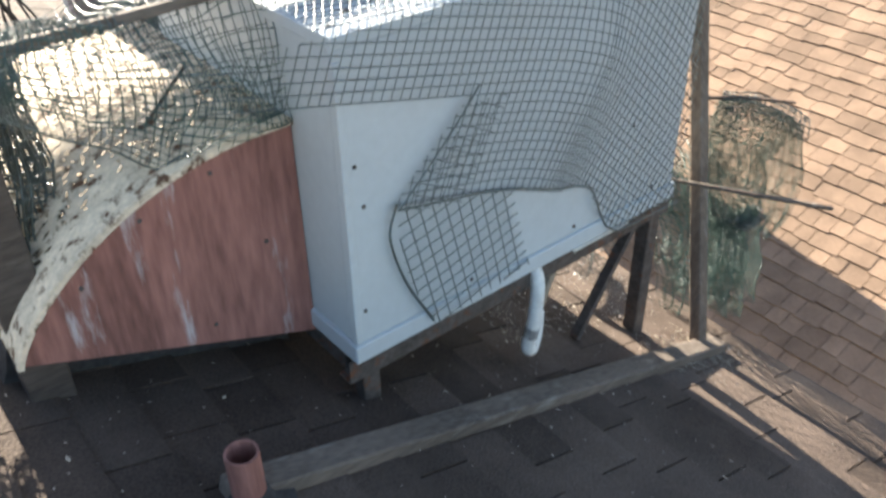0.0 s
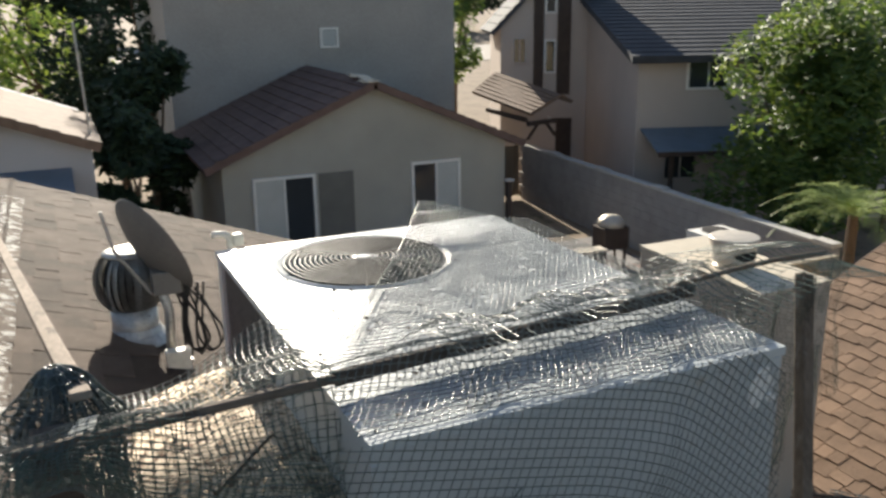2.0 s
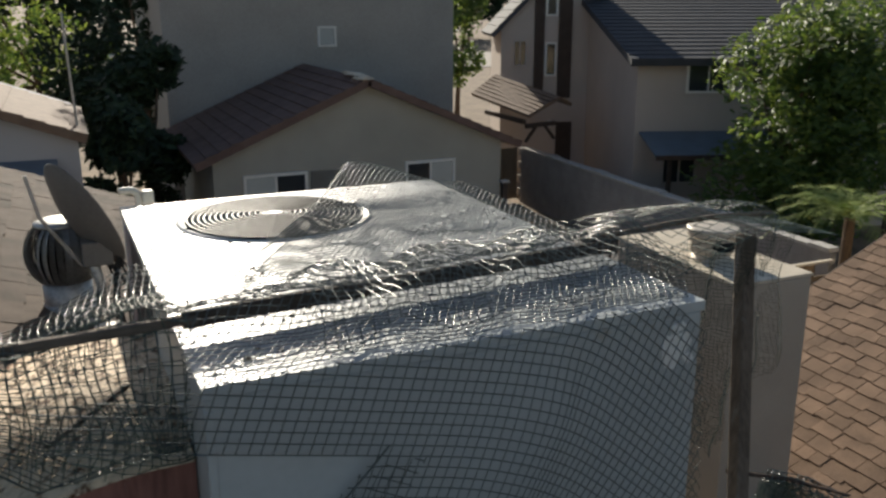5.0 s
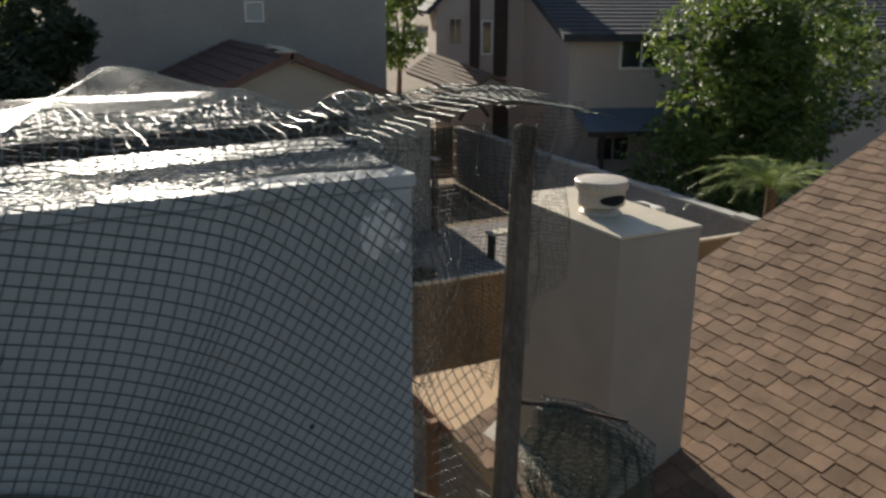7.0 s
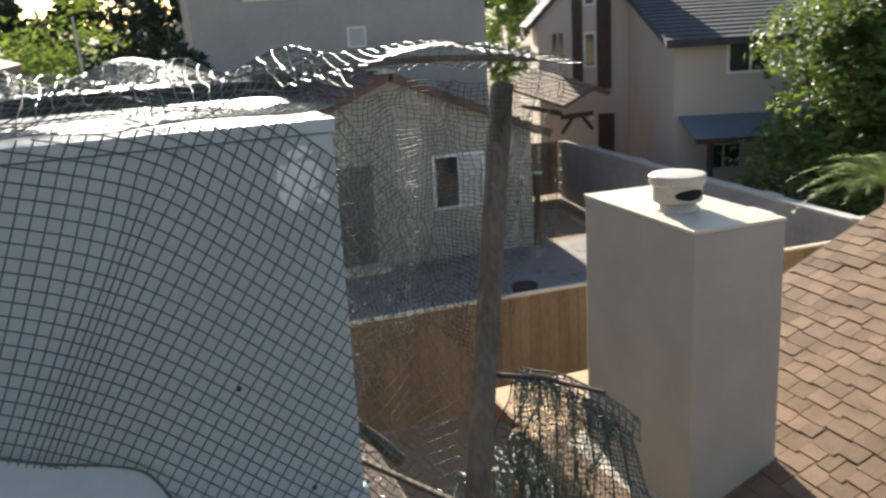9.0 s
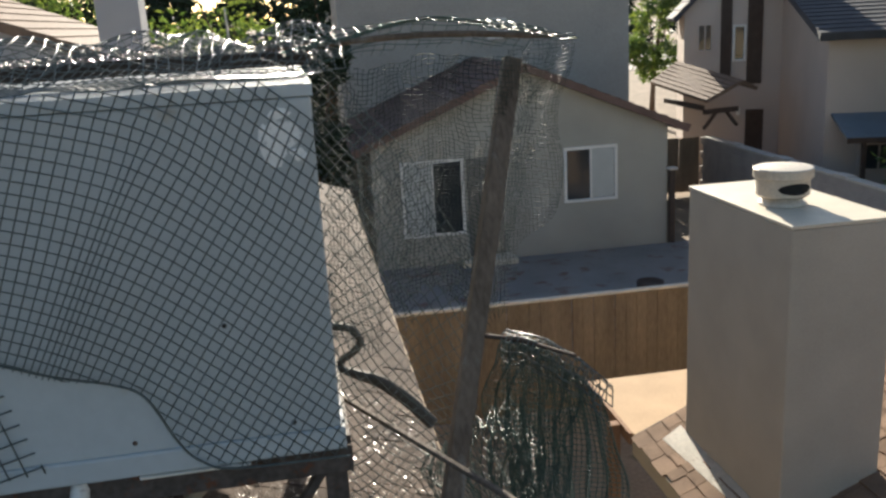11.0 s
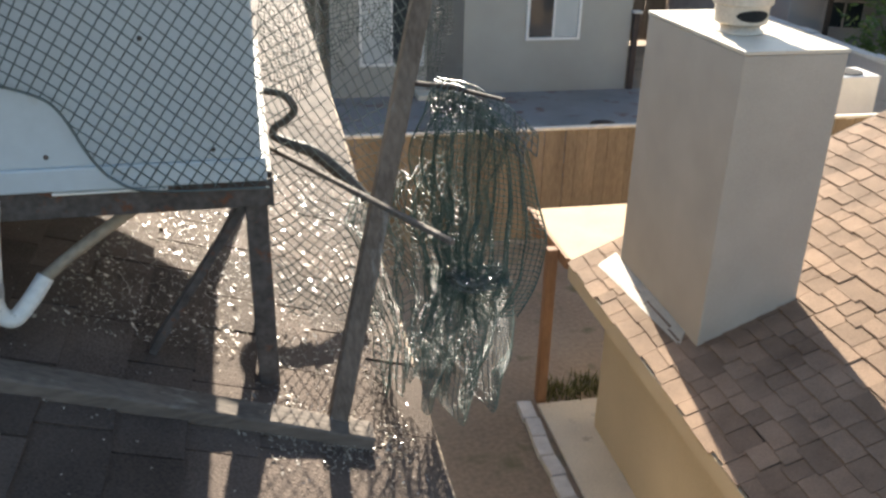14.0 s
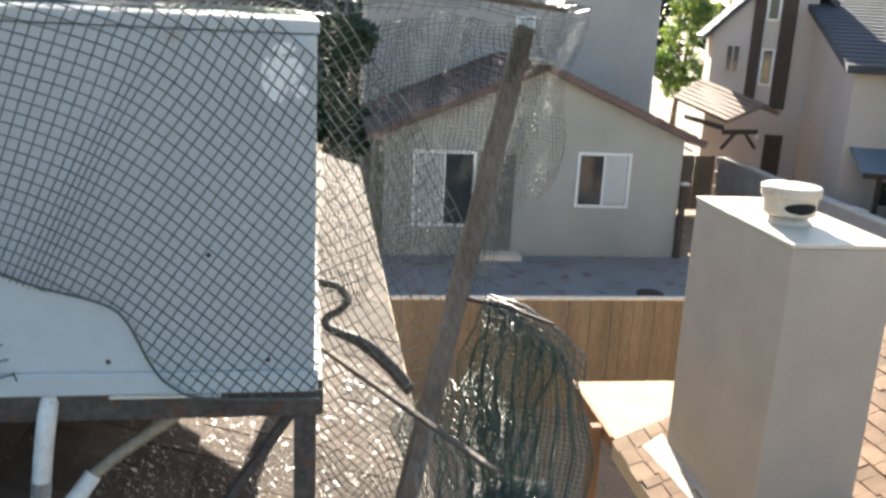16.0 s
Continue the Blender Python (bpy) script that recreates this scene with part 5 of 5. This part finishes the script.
for k in range(24):
    a = k * math.tau / 24 + rp.uniform(-0.2, 0.2)
    el = rp.uniform(0.3, 1.5)
    L = rp.uniform(0.9, 1.5)
    V, F, n_ = [], [], 26
    side_v = Vector((-math.sin(a), math.cos(a), 0))
    for s in range(n_ + 1):
        q = s / n_
        c = Vector((PX + math.cos(a) * L * q, PY + math.sin(a) * L * q, PZ + L * (math.sin(el) * q - 0.75 * q * q)))
        fw = Vector((math.cos(a), math.sin(a), math.sin(el) - 1.5 * q)).normalized()
        ln = 0.36 * math.sin(min(1, q + 0.12) * math.pi) + 0.07
        for d in (-1, 1):
            o = len(V)
            tip = c + side_v * (d * ln * 0.6) + fw * ln * 0.75 + Vector((0, 0, rp.uniform(-0.3, 0.05) * ln))
            V += [c - fw * 0.012, c + fw * 0.016, tip]
            F.append((o, o + 1, o + 2) if d > 0 else (o, o + 2, o + 1))
    meshob("frond", V, F, M_palm, palm)

# ---- yard clutter ----
grill = thing("covered_grill", "dark grill with a pale lid beside the block wall", "grill")
part("body", boxed((10.35, 12.6, 0.35), (11.0, 13.1, 0.85), 0.03), M_trim, grill)
part("lid", lathe(bmesh.new(), [(0.30, 0), (0.28, 0.12), (0.18, 0.22), (0.03, 0.25)], (10.68, 12.85, 0.85), 20), M_flue, grill, "pale domed lid", smooth=True)
for x, y in ((10.4, 12.65), (10.92, 12.65), (10.4, 13.02), (10.92, 13.02)):
    part("leg", boxed((x, y, -0.09), (x + 0.05, y + 0.05, 0.35), 0.005), M_trim, grill)
grill.matrix_world = pose(-0.3, 0.95, 0.12)
tab = thing("yard_bench", "low brown bench with a pale top in the yard", "bench")
part("top", boxed((9.2, 12.2, 0.55), (10.2, 12.55, 0.6), 0.01), M_fcap, tab)
tab.matrix_world = pose(-0.2, 1.1, 0)
for x in (9.25, 10.1):
    part("leg", boxed((x, 12.25, 0.03), (x + 0.06, 12.5, 0.55), 0.006), M_trim, tab)
tub = thing("planter_tub", "dark planter tub on the yard concrete", "planter")
part("tub", lathe(bmesh.new(), [(0.20, 0), (0.24, 0.45), (0.22, 0.46), (0.21, 0.4)], (6.9, 12.1, 0.03), 20), M_trim, tub, smooth=True)
cond = thing("ground_condenser", "small white box condenser on a dark stand behind the fence", "air conditioner")
part("case", boxed((9.6, 9.8, 1.15), (10.4, 10.4, 1.79), 0.02), M_wframe, cond)
for x in (9.65, 10.28):
    for y in (9.85, 10.28):
        part("leg", boxed((x, y, 0.03), (x + 0.07, y + 0.07, 1.15), 0.006), M_trim, cond, "dark stand leg")
part("fan_guard", lathe(bmesh.new(), [(0.24, 0), (0.24, 0.02), (0.05, 0.03)], (10.0, 10.1, 1.79), 24), M_grille, cond)

# weeds at the slab's edge
rw = random.Random(9)
V, F = [], []
for k in range(420):
    x, y, hh, a = rw.uniform(3.6, 4.7), 4.98 + rw.gauss(0, 0.09), rw.uniform(0.05, 0.16), rw.random() * 6.28
    dx, dy, o = math.cos(a) * 0.01, math.sin(a) * 0.01, len(V)
    V += [(x - dx, y - dy, 0), (x + dx, y + dy, 0), (x + rw.uniform(-0.06, 0.06), y + rw.uniform(-0.06, 0.06), hh)]
    F.append((o, o + 1, o + 2))
tagged(meshob("weeds", V, F, mat("dry_weed", (0.15, 0.145, 0.06), 0.8, 0.4, 9, bump=0.0, rand=0.5, island=True)), "short dry yellowish weeds along the patio slab edge", "grass", kind="stuff")

# debris on the lower roof, with glossy flakes added for sun glints
rd = random.Random(77)
V, F = [], []
for k in range(8500):
    x, y = rd.uniform(-0.9, 1.48), rd.gauss(0.1, 0.7)
    if k % 6 == 0:
        x, y = rd.gauss(1.27, 0.10), rd.gauss(-0.12, 0.07)
    elif k % 12 < 11:
        x, y = rd.uniform(0.62, 1.47), rd.uniform(0.12, 1.6)
    if x > 1.48 or not -1.6 < y < 2.5:
        continue
    s, a, o = rd.uniform(0.0012, 0.0034) * (2.0 if k % 11 == 0 else 1), rd.random() * 6.28, len(V)
    c, sn, ta, tb = math.cos(a), math.sin(a), rd.gauss(0, 0.3), rd.gauss(0, 0.3)
    for dx, dy in ((-1.5, 0), (0, -0.7), (1.5, 0), (0, 0.7)):
        X, Y = x + s * (dx * c - dy * sn), y + s * (dx * sn + dy * c)
        V.append((X, Y, zA(X) + 0.0215 + s * (0.8 + dx * ta + dy * tb)))
    F += [(o, o + 1, o + 2, o + 3)]
litter = meshob("leaf_litter", V, F, mat("leaf_bits_and_glints", (0.33, 0.275, 0.21), 0.28, 0.5, 30, bump=0.0, rand=0.7, island=True, spec=0.8))
tagged(litter, "pale dry leaf bits and added glint flakes scattered on the roof", "debris", kind="stuff")

# ---- shingles ----
sl = math.hypot(1, 0.35)
LA = (XE - XR) * sl
fa = slope_frame((XE + 0.02, Y0, zA(XE + 0.02) + 0.004), (0, 1, 0), (-1, 0, 0.35))
cells = shingle_cells(0, Y1 - Y0, LA - 0.02, 0.15, 0.26, 1)
shingle_roof(roof_a, fa, cells, 0.15, M_shA, M_shAi, lambda p: -0.9 < p.y < 2.2 and p.x > -0.1)
fl = slope_frame((XL, Y1, zr - 0.35 * (XR - XL) + 0.004), (0, -1, 0), (1, 0, 0.35))
shingle_roof(roof_a, fl, shingle_cells(0, Y1 - Y0, (XR - XL) * sl - 0.02, 0.15, 0.26, 2), 0.15, M_shA, M_shAi, lambda p: False)
capm = bpy.data.meshes.new("ridge_shingle")
capm.from_pydata([(0.13, 0.2, -0.036), (0, 0.2, 0.010), (-0.13, 0.2, -0.036), (0.13, 0, -0.044), (0, 0, 0.002), (-0.13, 0, -0.044), (0.13, 0.2, -0.045), (0, 0.2, 0.001), (-0.13, 0.2, -0.045)], [], [(0, 1, 4, 3), (1, 2, 5, 4), (0, 6, 7, 1), (1, 7, 8, 2), (0, 3, 6), (2, 8, 5)])
capm.materials.append(M_cap)
for k in range(62):
    c = new("ridge_shingle", capm)
    c.parent = roof_a
    c.matrix_local = pose(XR + rd.uniform(-0.008, 0.008), Y0 + k * 0.148, zr + 0.026, 0, rd.uniform(-2, 2), rd.uniform(-2, 2))
sB = math.hypot(1, 0.45)
fbm = slope_frame((BX0 - 0.02, BY1, zB(BX0 - 0.02) + 0.004), (0, -1, 0), (1, 0, 0.45))
shingle_roof(roof_b, fbm, shingle_cells(0, BY1 - BY0, (BX1 - BX0 + 0.02) * sB, 0.14, 0.18, 3), 0.14, M_shB, M_shBi, lambda p: p.x < 5.0 and p.y > 1.2, skip=lambda p: CX0 + 0.03 < p.x < CX1 - 0.03 and CY0 + 0.1 < p.y < CY1 - 0.1, jag=0.04)
